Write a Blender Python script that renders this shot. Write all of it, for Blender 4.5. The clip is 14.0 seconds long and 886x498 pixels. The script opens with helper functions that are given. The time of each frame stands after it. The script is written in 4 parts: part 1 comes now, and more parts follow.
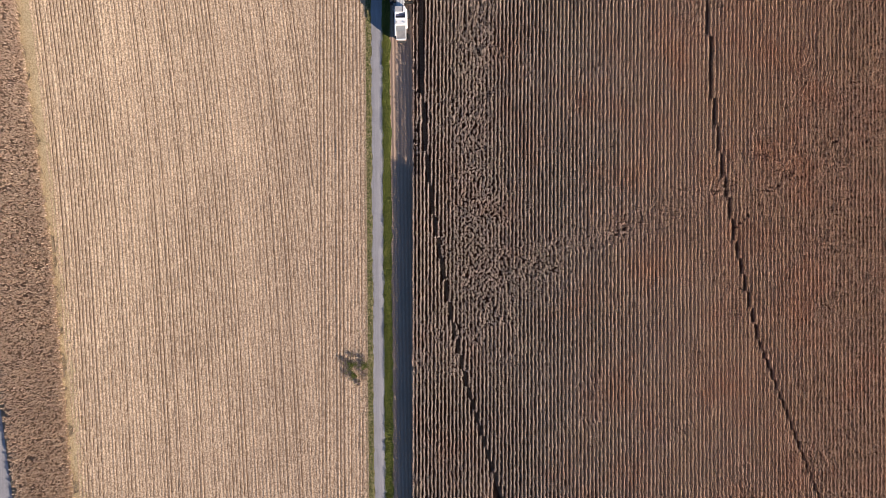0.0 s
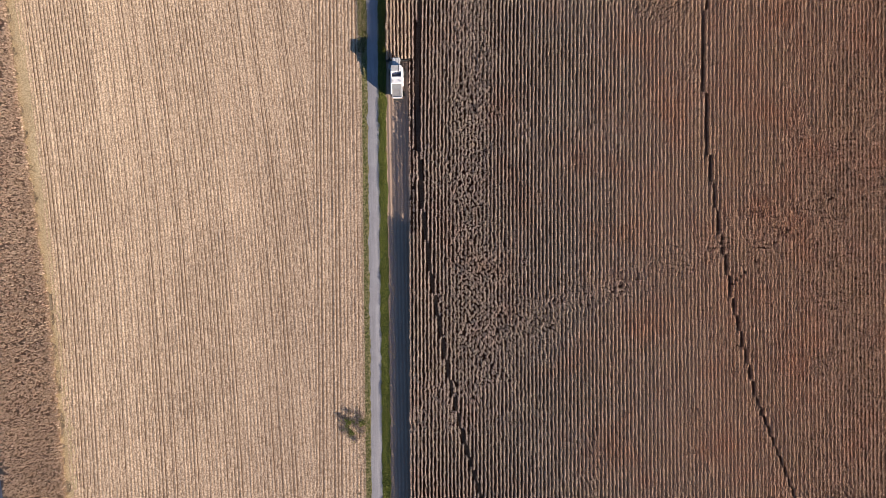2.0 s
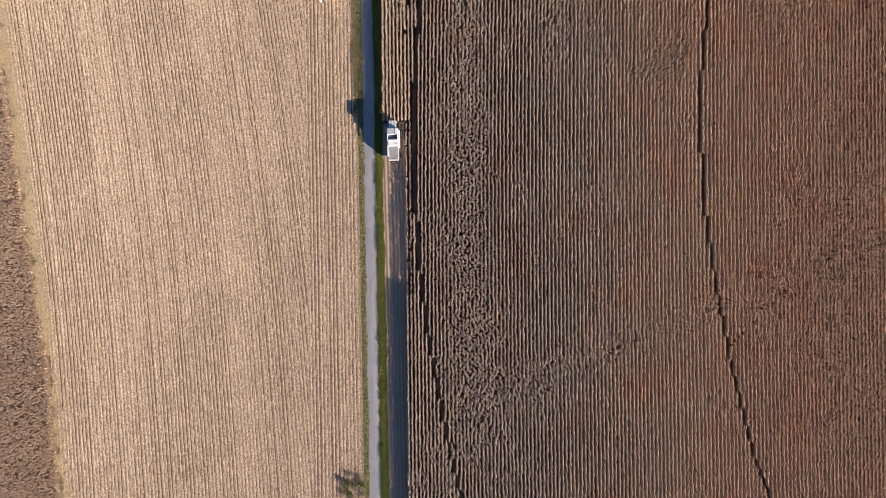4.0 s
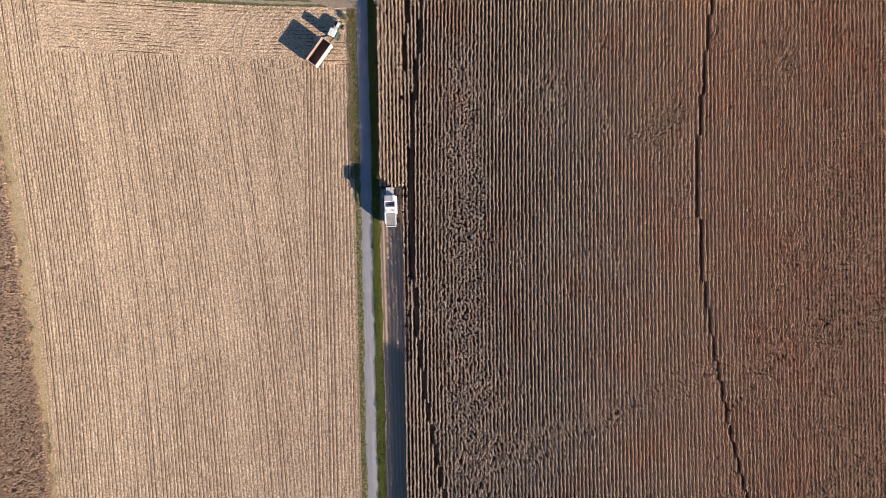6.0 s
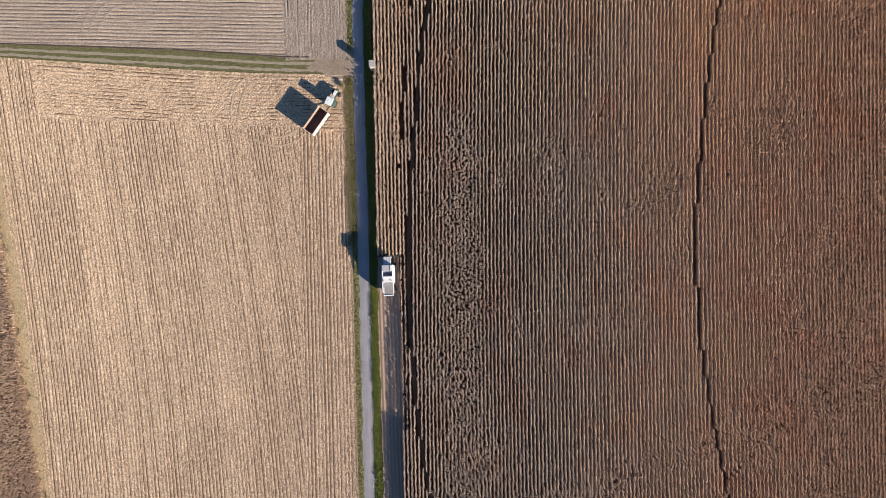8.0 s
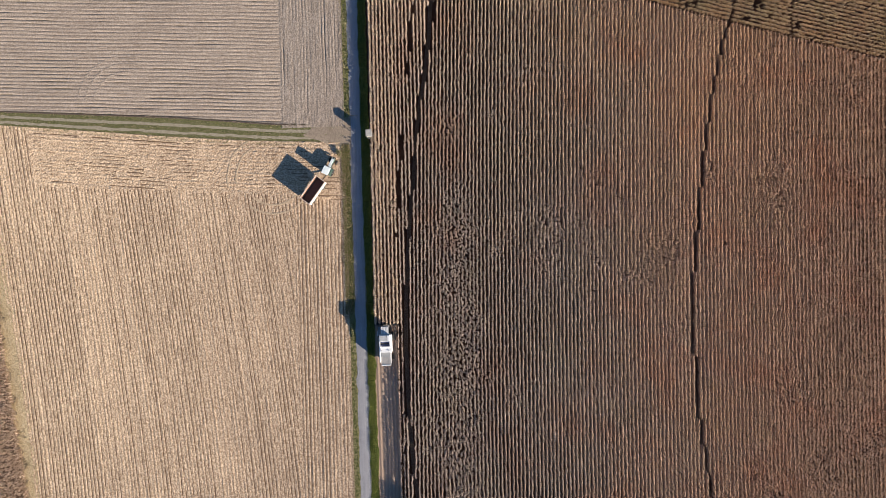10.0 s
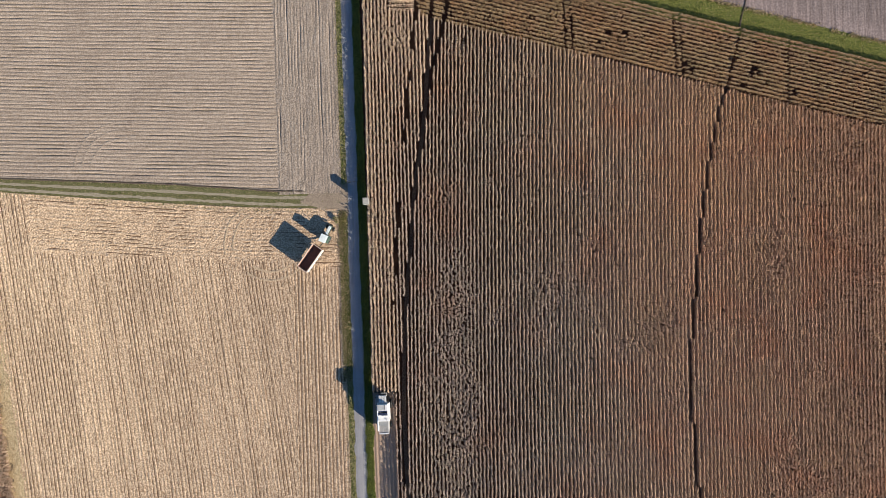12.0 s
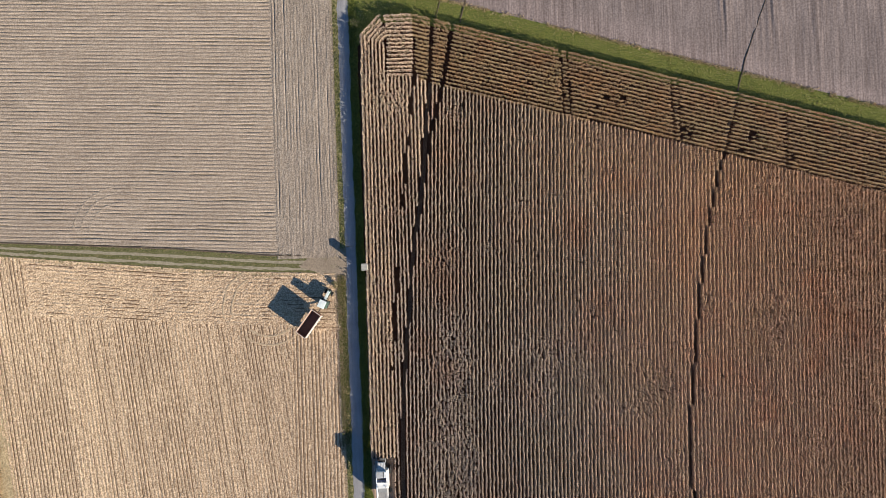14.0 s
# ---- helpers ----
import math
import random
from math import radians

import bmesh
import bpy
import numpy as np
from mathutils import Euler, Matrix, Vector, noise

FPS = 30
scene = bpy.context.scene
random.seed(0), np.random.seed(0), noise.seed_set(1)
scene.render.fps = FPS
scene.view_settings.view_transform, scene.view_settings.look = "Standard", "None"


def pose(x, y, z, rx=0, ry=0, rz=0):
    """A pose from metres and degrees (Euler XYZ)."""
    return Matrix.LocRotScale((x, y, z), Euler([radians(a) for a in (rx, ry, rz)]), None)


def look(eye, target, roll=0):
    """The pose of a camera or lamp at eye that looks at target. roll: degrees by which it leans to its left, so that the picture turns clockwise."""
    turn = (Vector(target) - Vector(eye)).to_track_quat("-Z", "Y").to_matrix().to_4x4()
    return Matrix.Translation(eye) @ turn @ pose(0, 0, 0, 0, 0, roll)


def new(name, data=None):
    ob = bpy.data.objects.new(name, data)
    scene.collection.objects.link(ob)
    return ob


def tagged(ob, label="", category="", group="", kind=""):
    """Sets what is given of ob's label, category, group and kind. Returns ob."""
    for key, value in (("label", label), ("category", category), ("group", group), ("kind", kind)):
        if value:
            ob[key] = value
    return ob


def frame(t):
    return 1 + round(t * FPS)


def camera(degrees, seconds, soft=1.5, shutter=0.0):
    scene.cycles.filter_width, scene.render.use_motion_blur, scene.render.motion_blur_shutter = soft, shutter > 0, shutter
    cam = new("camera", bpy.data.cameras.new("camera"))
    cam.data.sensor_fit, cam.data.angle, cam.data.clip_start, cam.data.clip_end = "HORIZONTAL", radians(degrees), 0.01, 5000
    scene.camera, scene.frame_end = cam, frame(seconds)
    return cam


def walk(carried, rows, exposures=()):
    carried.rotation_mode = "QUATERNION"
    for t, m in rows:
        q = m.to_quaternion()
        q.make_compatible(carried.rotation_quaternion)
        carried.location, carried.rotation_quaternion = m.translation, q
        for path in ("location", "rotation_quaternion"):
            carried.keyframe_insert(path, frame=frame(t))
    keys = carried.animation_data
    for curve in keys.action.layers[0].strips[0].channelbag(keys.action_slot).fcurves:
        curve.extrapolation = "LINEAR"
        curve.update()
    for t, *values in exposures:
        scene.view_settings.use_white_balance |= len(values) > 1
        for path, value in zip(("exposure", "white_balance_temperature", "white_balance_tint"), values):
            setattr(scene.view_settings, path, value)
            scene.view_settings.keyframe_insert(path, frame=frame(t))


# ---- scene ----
cam = camera(72.0, 14.0, soft=0.5)
# seconds, eye x, y, z in metres, tilt, lean and heading in degrees
PATH = [
    (0, 16.206, -1.863, 123.112, 0.448, 1.483, -0.481),
    (0.5, 16.418, 0.703, 123.197, 0.555, 1.493, -0.512),
    (1, 16.641, 3.405, 123.263, 0.618, 1.509, -0.569),
    (1.5, 16.868, 6.226, 123.314, 0.649, 1.528, -0.643),
    (2, 17.095, 9.151, 123.351, 0.657, 1.549, -0.729),
    (2.5, 17.319, 12.165, 123.378, 0.650, 1.569, -0.820),
    (3, 17.537, 15.257, 123.397, 0.634, 1.587, -0.913),
    (3.6, 17.788, 19.054, 123.411, 0.610, 1.604, -1.021),
    (4.2, 18.027, 22.929, 123.418, 0.586, 1.616, -1.123),
    (4.8, 18.255, 26.869, 123.419, 0.566, 1.621, -1.217),
    (5.5, 18.509, 31.530, 123.416, 0.551, 1.620, -1.314),
    (6, 18.685, 34.892, 123.412, 0.546, 1.614, -1.377),
    (6.5, 18.859, 38.275, 123.406, 0.547, 1.604, -1.433),
    (7, 19.031, 41.675, 123.400, 0.552, 1.591, -1.486),
    (7.5, 19.206, 45.085, 123.392, 0.560, 1.576, -1.535),
    (8, 19.383, 48.501, 123.384, 0.570, 1.559, -1.582),
    (8.6, 19.603, 52.601, 123.374, 0.585, 1.538, -1.638),
    (9.2, 19.833, 56.694, 123.363, 0.601, 1.517, -1.695),
    (9.8, 20.073, 60.771, 123.353, 0.617, 1.497, -1.754),
    (10.5, 20.367, 65.491, 123.342, 0.638, 1.479, -1.827),
    (11, 20.584, 68.830, 123.336, 0.655, 1.469, -1.881),
    (11.5, 20.805, 72.133, 123.332, 0.677, 1.464, -1.934),
    (12, 21.027, 75.392, 123.332, 0.706, 1.463, -1.987),
    (12.5, 21.244, 78.595, 123.335, 0.748, 1.466, -2.034),
    (13, 21.453, 81.734, 123.345, 0.807, 1.474, -2.073),
    (13.5, 21.644, 84.794, 123.362, 0.890, 1.486, -2.099),
    (14, 21.810, 87.762, 123.389, 1.007, 1.503, -2.106),
]
walk(cam, [(t, pose(x, y, z, rx, ry, rz)) for t, x, y, z, rx, ry, rz in PATH],
     exposures=[(0, 0.95, 6480, 13), (7, 0.93, 6360, 11), (10.5, 0.91, 6270, 7), (14, 0.92, 6360, 4)])

# ---- light: low evening sun, clear sky ----
SUN_EL, SUN_AZ = 19.5, -38.0  # degrees above the ground, degrees from +x towards +y
sun_way = Vector((math.cos(radians(SUN_EL)) * math.cos(radians(SUN_AZ)), math.cos(radians(SUN_EL)) * math.sin(radians(SUN_AZ)), math.sin(radians(SUN_EL))))
sun = new("sun", bpy.data.lights.new("sun", "SUN"))
sun.data.energy, sun.data.angle, sun.data.color = 5.0, radians(0.55), (1.0, 0.84, 0.68)
sun.matrix_world = look(sun_way * 300, (0, 0, 0))
world = bpy.data.worlds.new("sky")
scene.world = world
world.use_nodes = True
sky = world.node_tree.nodes.new("ShaderNodeTexSky")
sky.sky_type, sky.sun_disc = "NISHITA", False
sky.dust_density, sky.ozone_density = 0.2, 5.0
sky.sun_elevation, sky.sun_rotation = radians(SUN_EL), radians(90 - SUN_AZ)
backing = world.node_tree.nodes["Background"]
backing.inputs["Strength"].default_value = 0.059
world.node_tree.links.new(sky.outputs[0], backing.inputs[0])

# ---- helpers of this scene ----
rng = np.random.default_rng(7)


def lattice(shape, seed):
    return np.random.default_rng(seed).random(shape)


def soft_noise(x, y, size, seed=1):
    """Smooth value noise from 0 to 1 at places x, y, with blobs of that size in metres."""
    grid = lattice((64, 64), seed)
    u, v = x / size, y / size
    i, j = np.floor(u).astype(int), np.floor(v).astype(int)
    a, b = u - i, v - j
    a, b = a * a * (3 - 2 * a), b * b * (3 - 2 * b)
    g = lambda p, q: grid[p % 64, q % 64]
    return (g(i, j) * (1 - a) + g(i + 1, j) * a) * (1 - b) + (g(i, j + 1) * (1 - a) + g(i + 1, j + 1) * a) * b


def fast_mesh(name, verts, faces, material=None, smooth=False, second=None, which=None):
    """A mesh from arrays: verts (n, 3), faces (m, 3) or (m, 4); faces marked in which take the second material."""
    me = bpy.data.meshes.new(name)
    n, k = faces.shape
    me.vertices.add(len(verts))
    me.vertices.foreach_set("co", np.ascontiguousarray(verts, dtype=np.float32).ravel())
    me.loops.add(n * k)
    me.loops.foreach_set("vertex_index", np.ascontiguousarray(faces, dtype=np.int32).ravel())
    me.polygons.add(n)
    me.polygons.foreach_set("loop_start", np.arange(0, n * k, k, dtype=np.int32))
    me.polygons.foreach_set("use_smooth", np.full(n, smooth))
    me.update(calc_edges=True)
    if material:
        me.materials.append(material)
    if second:
        me.materials.append(second)
        me.polygons.foreach_set("material_index", np.ascontiguousarray(which, dtype=np.int32))
    return me


def thing(name, label, category, m=None, group=""):
    ob = new(name)
    ob.matrix_world = m or Matrix()
    return tagged(ob, label, category, group)


def part(name, bm, material, parent, label=""):
    """Links a bmesh as one mesh object under a thing or a part."""
    me = bpy.data.meshes.new(name)
    bm.to_mesh(me)
    bm.free()
    me.materials.append(material)
    ob = new(name, me)
    ob.parent = parent
    if label:
        ob["label"] = label
    return ob


def box(x0, y0, z0, x1, y1, z1, bevel=0.0, m=None, bm=None):
    own = bmesh.new()
    bmesh.ops.create_cube(own, size=1, matrix=Matrix.LocRotScale(((x0 + x1) / 2, (y0 + y1) / 2, (z0 + z1) / 2), None, (x1 - x0, y1 - y0, z1 - z0)))
    if bevel:
        bmesh.ops.bevel(own, geom=own.edges[:], offset=bevel, segments=2, affect="EDGES")
    if m:
        bmesh.ops.transform(own, matrix=m, verts=own.verts)
    if bm is None:
        return own
    me = bpy.data.meshes.new("join")
    own.to_mesh(me)
    own.free()
    bm.from_mesh(me)
    bpy.data.meshes.remove(me)
    return bm


def prism(outline, x0, x1, bevel=0.0):
    """A solid with the side outline [(y, z), ...] from x0 to x1."""
    bm = bmesh.new()
    a = [bm.verts.new((x0, y, z)) for y, z in outline]
    b = [bm.verts.new((x1, y, z)) for y, z in outline]
    bm.faces.new(a), bm.faces.new(b[::-1])
    for i in range(len(a)):
        j = (i + 1) % len(a)
        bm.faces.new((a[j], a[i], b[i], b[j]))
    bmesh.ops.recalc_face_normals(bm, faces=bm.faces)
    if bevel:
        bmesh.ops.bevel(bm, geom=bm.edges[:], offset=bevel, segments=2, affect="EDGES")
    return bm


def tube(a, b, r0, r1=None, sides=12, bm=None):
    bm = bm or bmesh.new()
    a, b = Vector(a), Vector(b)
    m = Matrix.Translation((a + b) / 2) @ (b - a).to_track_quat("Z", "Y").to_matrix().to_4x4()
    bmesh.ops.create_cone(bm, cap_ends=True, segments=sides, radius1=r0, radius2=r0 if r1 is None else r1, depth=(b - a).length, matrix=m)
    return bm


def lathe_x(profile, sides=28):
    """A solid of revolution round the x axis from [(x, r), ...], closed at both ends."""
    bm = bmesh.new()
    rings = [[bm.verts.new((x, r * math.cos(2 * math.pi * k / sides), r * math.sin(2 * math.pi * k / sides))) for k in range(sides)] for x, r in profile]
    for p, q in zip(rings, rings[1:]):
        for k in range(sides):
            bm.faces.new((p[k], p[(k + 1) % sides], q[(k + 1) % sides], q[k]))
    bm.faces.new(rings[0][::-1]), bm.faces.new(rings[-1])
    bmesh.ops.recalc_face_normals(bm, faces=bm.faces)
    return bm


# ---- materials ----
class Paint:
    """A small builder of node materials."""

    def __init__(self, name, rough=0.8, metal=0.0):
        self.mat = bpy.data.materials.new(name)
        self.mat.use_nodes = True
        self.tree = self.mat.node_tree
        self.bsdf = self.tree.nodes["Principled BSDF"]
        self.bsdf.inputs["Roughness"].default_value, self.bsdf.inputs["Metallic"].default_value = rough, metal
        self.where = self.tree.nodes.new("ShaderNodeNewGeometry").outputs["Position"]
        self.island = None

    def link(self, a, b):
        self.tree.links.new(a, b)

    def noise(self, scale, detail=3.0, rough=0.6, stretch=None, turn=0.0):
        n = self.tree.nodes.new("ShaderNodeTexNoise")
        n.inputs["Scale"].default_value, n.inputs["Detail"].default_value, n.inputs["Roughness"].default_value = scale, detail, rough
        at = self.where
        if stretch:
            mp = self.tree.nodes.new("ShaderNodeMapping")
            mp.inputs["Rotation"].default_value = (0, 0, radians(turn))
            mp.inputs["Scale"].default_value = stretch
            self.link(at, mp.inputs["Vector"])
            at = mp.outputs[0]
        self.link(at, n.inputs["Vector"])
        return n.outputs["Fac"]

    def rows(self, pitch, turn, wobble=0.12):
        """Waves across lines that run at turn degrees from +y."""
        mp = self.tree.nodes.new("ShaderNodeMapping")
        mp.inputs["Rotation"].default_value = (0, 0, radians(-turn))
        self.link(self.where, mp.inputs["Vector"])
        sep = self.tree.nodes.new("ShaderNodeSeparateXYZ")
        self.link(mp.outputs[0], sep.inputs[0])
        wob = self.math("MULTIPLY", self.noise(1.3, 2), wobble * 2)
        ang = self.math("MULTIPLY", self.math("ADD", sep.outputs[0], wob), 2 * math.pi / pitch)
        return self.math("MULTIPLY_ADD", self.math("SINE", ang), 0.5, 0.5)

    def math(self, op, a, b=None, c=None):
        n = self.tree.nodes.new("ShaderNodeMath")
        n.operation = op
        for k, v in enumerate((a, b, c)):
            if v is None:
                continue
            if isinstance(v, (int, float)):
                n.inputs[k].default_value = v
            else:
                self.link(v, n.inputs[k])
        return n.outputs[0]

    def ramp(self, fac, *stops):
        n = self.tree.nodes.new("ShaderNodeValToRGB")
        while len(n.color_ramp.elements) < len(stops):
            n.color_ramp.elements.new(0.5)
        for e, (at, colour) in zip(n.color_ramp.elements, stops):
            e.position, e.color = at, (*colour, 1)
        self.link(fac, n.inputs[0])
        return n.outputs[0]

    def mix(self, fac, a, b, how="MIX"):
        n = self.tree.nodes.new("ShaderNodeMix")
        n.data_type, n.blend_type = "RGBA", how
        for v, slot in ((fac, n.inputs[0]), (a, n.inputs[6]), (b, n.inputs[7])):
            if isinstance(v, tuple):
                slot.default_value = (*v, 1)
            elif isinstance(v, (int, float)):
                slot.default_value = v
            else:
                self.link(v, slot)
        return n.outputs[2]

    def random(self, which="island"):
        if which == "island":
            return self.tree.nodes.new("ShaderNodeNewGeometry").outputs["Random Per Island"]
        return self.tree.nodes.new("ShaderNodeObjectInfo").outputs["Random"]

    def colour(self, c):
        if isinstance(c, tuple):
            self.bsdf.inputs["Base Color"].default_value = (*c, 1)
        else:
            self.link(c, self.bsdf.inputs["Base Color"])
        return self

    def bump(self, height, strength, distance):
        n = self.tree.nodes.new("ShaderNodeBump")
        n.inputs["Strength"].default_value, n.inputs["Distance"].default_value = strength, distance
        self.link(height, n.inputs["Height"])
        self.link(n.outputs[0], self.bsdf.inputs["Normal"])
        return self

    def leafy(self, share, colour):
        """Lets light shine through thin leaves."""
        t = self.tree.nodes.new("ShaderNodeBsdfTranslucent")
        if isinstance(colour, tuple):
            t.inputs[0].default_value = (*colour, 1)
        else:
            self.link(colour, t.inputs[0])
        m = self.tree.nodes.new("ShaderNodeMixShader")
        m.inputs[0].default_value = share
        self.link(self.bsdf.outputs[0], m.inputs[1]), self.link(t.outputs[0], m.inputs[2])
        self.link(m.outputs[0], self.tree.nodes["Material Output"].inputs[0])
        return self


def leaf_paint(name, stops, patch_stops, patch_size, share=0.3, glow=(1.0, 0.95, 0.8), drift=None):
    p = Paint(name, 0.7)
    c = p.ramp(p.random(), *stops)
    c = p.mix(0.55, c, p.ramp(p.noise(1 / patch_size, 3), *patch_stops), "MULTIPLY")
    if drift:
        c = p.mix(0.8, c, p.ramp(p.noise(0.85, 2), (0.36, (0.66, 0.64, 0.63)), (0.56, (1.0, 1.0, 1.0)), (0.7, (1.16, 1.15, 1.13))), "MULTIPLY")
    if drift:  # the crop turns redder towards the east of the field
        sep = p.tree.nodes.new("ShaderNodeSeparateXYZ")
        p.link(p.where, sep.inputs[0])
        east = p.math("MULTIPLY_ADD", p.noise(0.06, 2), 45.0, sep.outputs[0])
        c = p.mix(p.ramp(p.math("MULTIPLY_ADD", east, 1 / 42, -1.3), (0.0, (0, 0, 0)), (1.0, (1, 1, 1))), c, p.mix(1.0, c, drift, "MULTIPLY"))
        north = p.math("MULTIPLY_ADD", p.noise(0.05, 2), 60.0, sep.outputs[1])  # and riper, paler towards the north
        c = p.mix(p.ramp(p.math("MULTIPLY_ADD", north, 1 / 50, -1.9), (0.0, (0, 0, 0)), (1.0, (1, 1, 1))), c, p.mix(1.0, c, (1.18, 1.14, 1.03), "MULTIPLY"))
    p.colour(c).leafy(share, p.mix(1.0, c, glow, "MULTIPLY"))
    p.bsdf.inputs["Specular IOR Level"].default_value = 0.25
    return p.mat


CORN = leaf_paint("dry_corn_leaf", ((0.0, (0.395, 0.316, 0.262)), (0.5, (0.45, 0.368, 0.312)), (0.94, (0.51, 0.427, 0.37)), (1.0, (0.36, 0.30, 0.19))),
                  ((0.32, (1.0, 0.72, 0.58)), (0.48, (1.0, 0.97, 0.95)), (0.66, (0.96, 0.94, 0.84))), 11, 0.1, (1.0, 0.72, 0.53), (1.18, 0.95, 0.79))
YELLOW_CORN = leaf_paint("ripe_corn_leaf", ((0.0, (0.55, 0.43, 0.325)), (0.5, (0.67, 0.54, 0.42)), (0.93, (0.75, 0.625, 0.495)), (1.0, (0.48, 0.41, 0.265))),
                         ((0.3, (0.88, 0.76, 0.66)), (0.6, (1.0, 0.96, 0.88))), 9, 0.2, (1.0, 0.78, 0.58))
TASSEL = leaf_paint("bleached_tassel", ((0.0, (0.39, 0.32, 0.27)), (1.0, (0.53, 0.45, 0.395))), ((0.3, (0.9, 0.84, 0.8)), (0.7, (1.0, 1.0, 1.0))), 10, 0.1)
HEADLAND_CORN = leaf_paint("brown_corn_leaf", ((0.0, (0.345, 0.243, 0.142)), (0.5, (0.435, 0.328, 0.204)), (0.93, (0.505, 0.395, 0.26)), (1.0, (0.30, 0.28, 0.145))),
                           ((0.35, (1.0, 0.72, 0.52)), (0.5, (1.0, 0.9, 0.8)), (0.65, (0.94, 0.94, 0.76))), 5, 0.32, (1.0, 0.72, 0.5))
BROWN_CROP = leaf_paint("dry_brown_crop", ((0.0, (0.48, 0.36, 0.275)), (0.5, (0.68, 0.545, 0.435)), (1.0, (0.81, 0.69, 0.575))), ((0.3, (0.8, 0.75, 0.72)), (0.7, (1.0, 0.97, 0.92))), 6, 0.35)
STRAW = leaf_paint("straw", ((0.0, (0.38, 0.28, 0.19)), (0.5, (0.60, 0.475, 0.35)), (1.0, (0.74, 0.64, 0.50))), ((0.3, (0.85, 0.8, 0.78)), (0.7, (1.0, 0.97, 0.9))), 10, 0.15)
HUSK = leaf_paint("husk", ((0.0, (0.35, 0.28, 0.2)), (1.0, (0.6, 0.53, 0.44))), ((0.3, (0.9, 0.9, 0.9)), (0.7, (1.0, 1.0, 1.0))), 10, 0.15)
GRASS = leaf_paint("grass_blade", ((0.0, (0.075, 0.105, 0.022)), (0.55, (0.155, 0.20, 0.04)), (0.85, (0.25, 0.265, 0.07)), (1.0, (0.42, 0.37, 0.17))),
                   ((0.3, (0.7, 0.85, 0.7)), (0.6, (1.0, 1.0, 0.9)), (0.75, (1.0, 0.85, 0.6))), 4, 0.3)
LUSH_GRASS = leaf_paint("lush_grass_blade", ((0.0, (0.13, 0.16, 0.036)), (0.55, (0.24, 0.275, 0.066)), (0.85, (0.33, 0.34, 0.10)), (1.0, (0.46, 0.42, 0.19))),
                        ((0.3, (0.75, 0.85, 0.7)), (0.6, (1.0, 1.0, 0.9)), (0.75, (1.0, 0.9, 0.65))), 3, 0.3)
DRY_GRASS = leaf_paint("dry_grass_blade", ((0.0, (0.36, 0.28, 0.17)), (0.6, (0.58, 0.475, 0.32)), (1.0, (0.74, 0.64, 0.47))), ((0.3, (0.85, 0.86, 0.75)), (0.7, (1.0, 0.96, 0.88))), 5, 0.25)
TWIG = leaf_paint("bare_twig", ((0.0, (0.12, 0.09, 0.085)), (0.6, (0.24, 0.185, 0.17)), (1.0, (0.40, 0.33, 0.27))), ((0.3, (0.85, 0.85, 0.85)), (0.7, (1.0, 1.0, 1.0))), 2, 0.1)
WEED = leaf_paint("weed_leaf", ((0.0, (0.08, 0.075, 0.04)), (0.7, (0.16, 0.15, 0.07)), (1.0, (0.32, 0.28, 0.13))), ((0.3, (0.8, 0.9, 0.8)), (0.7, (1.0, 1.0, 1.0))), 2, 0.2)


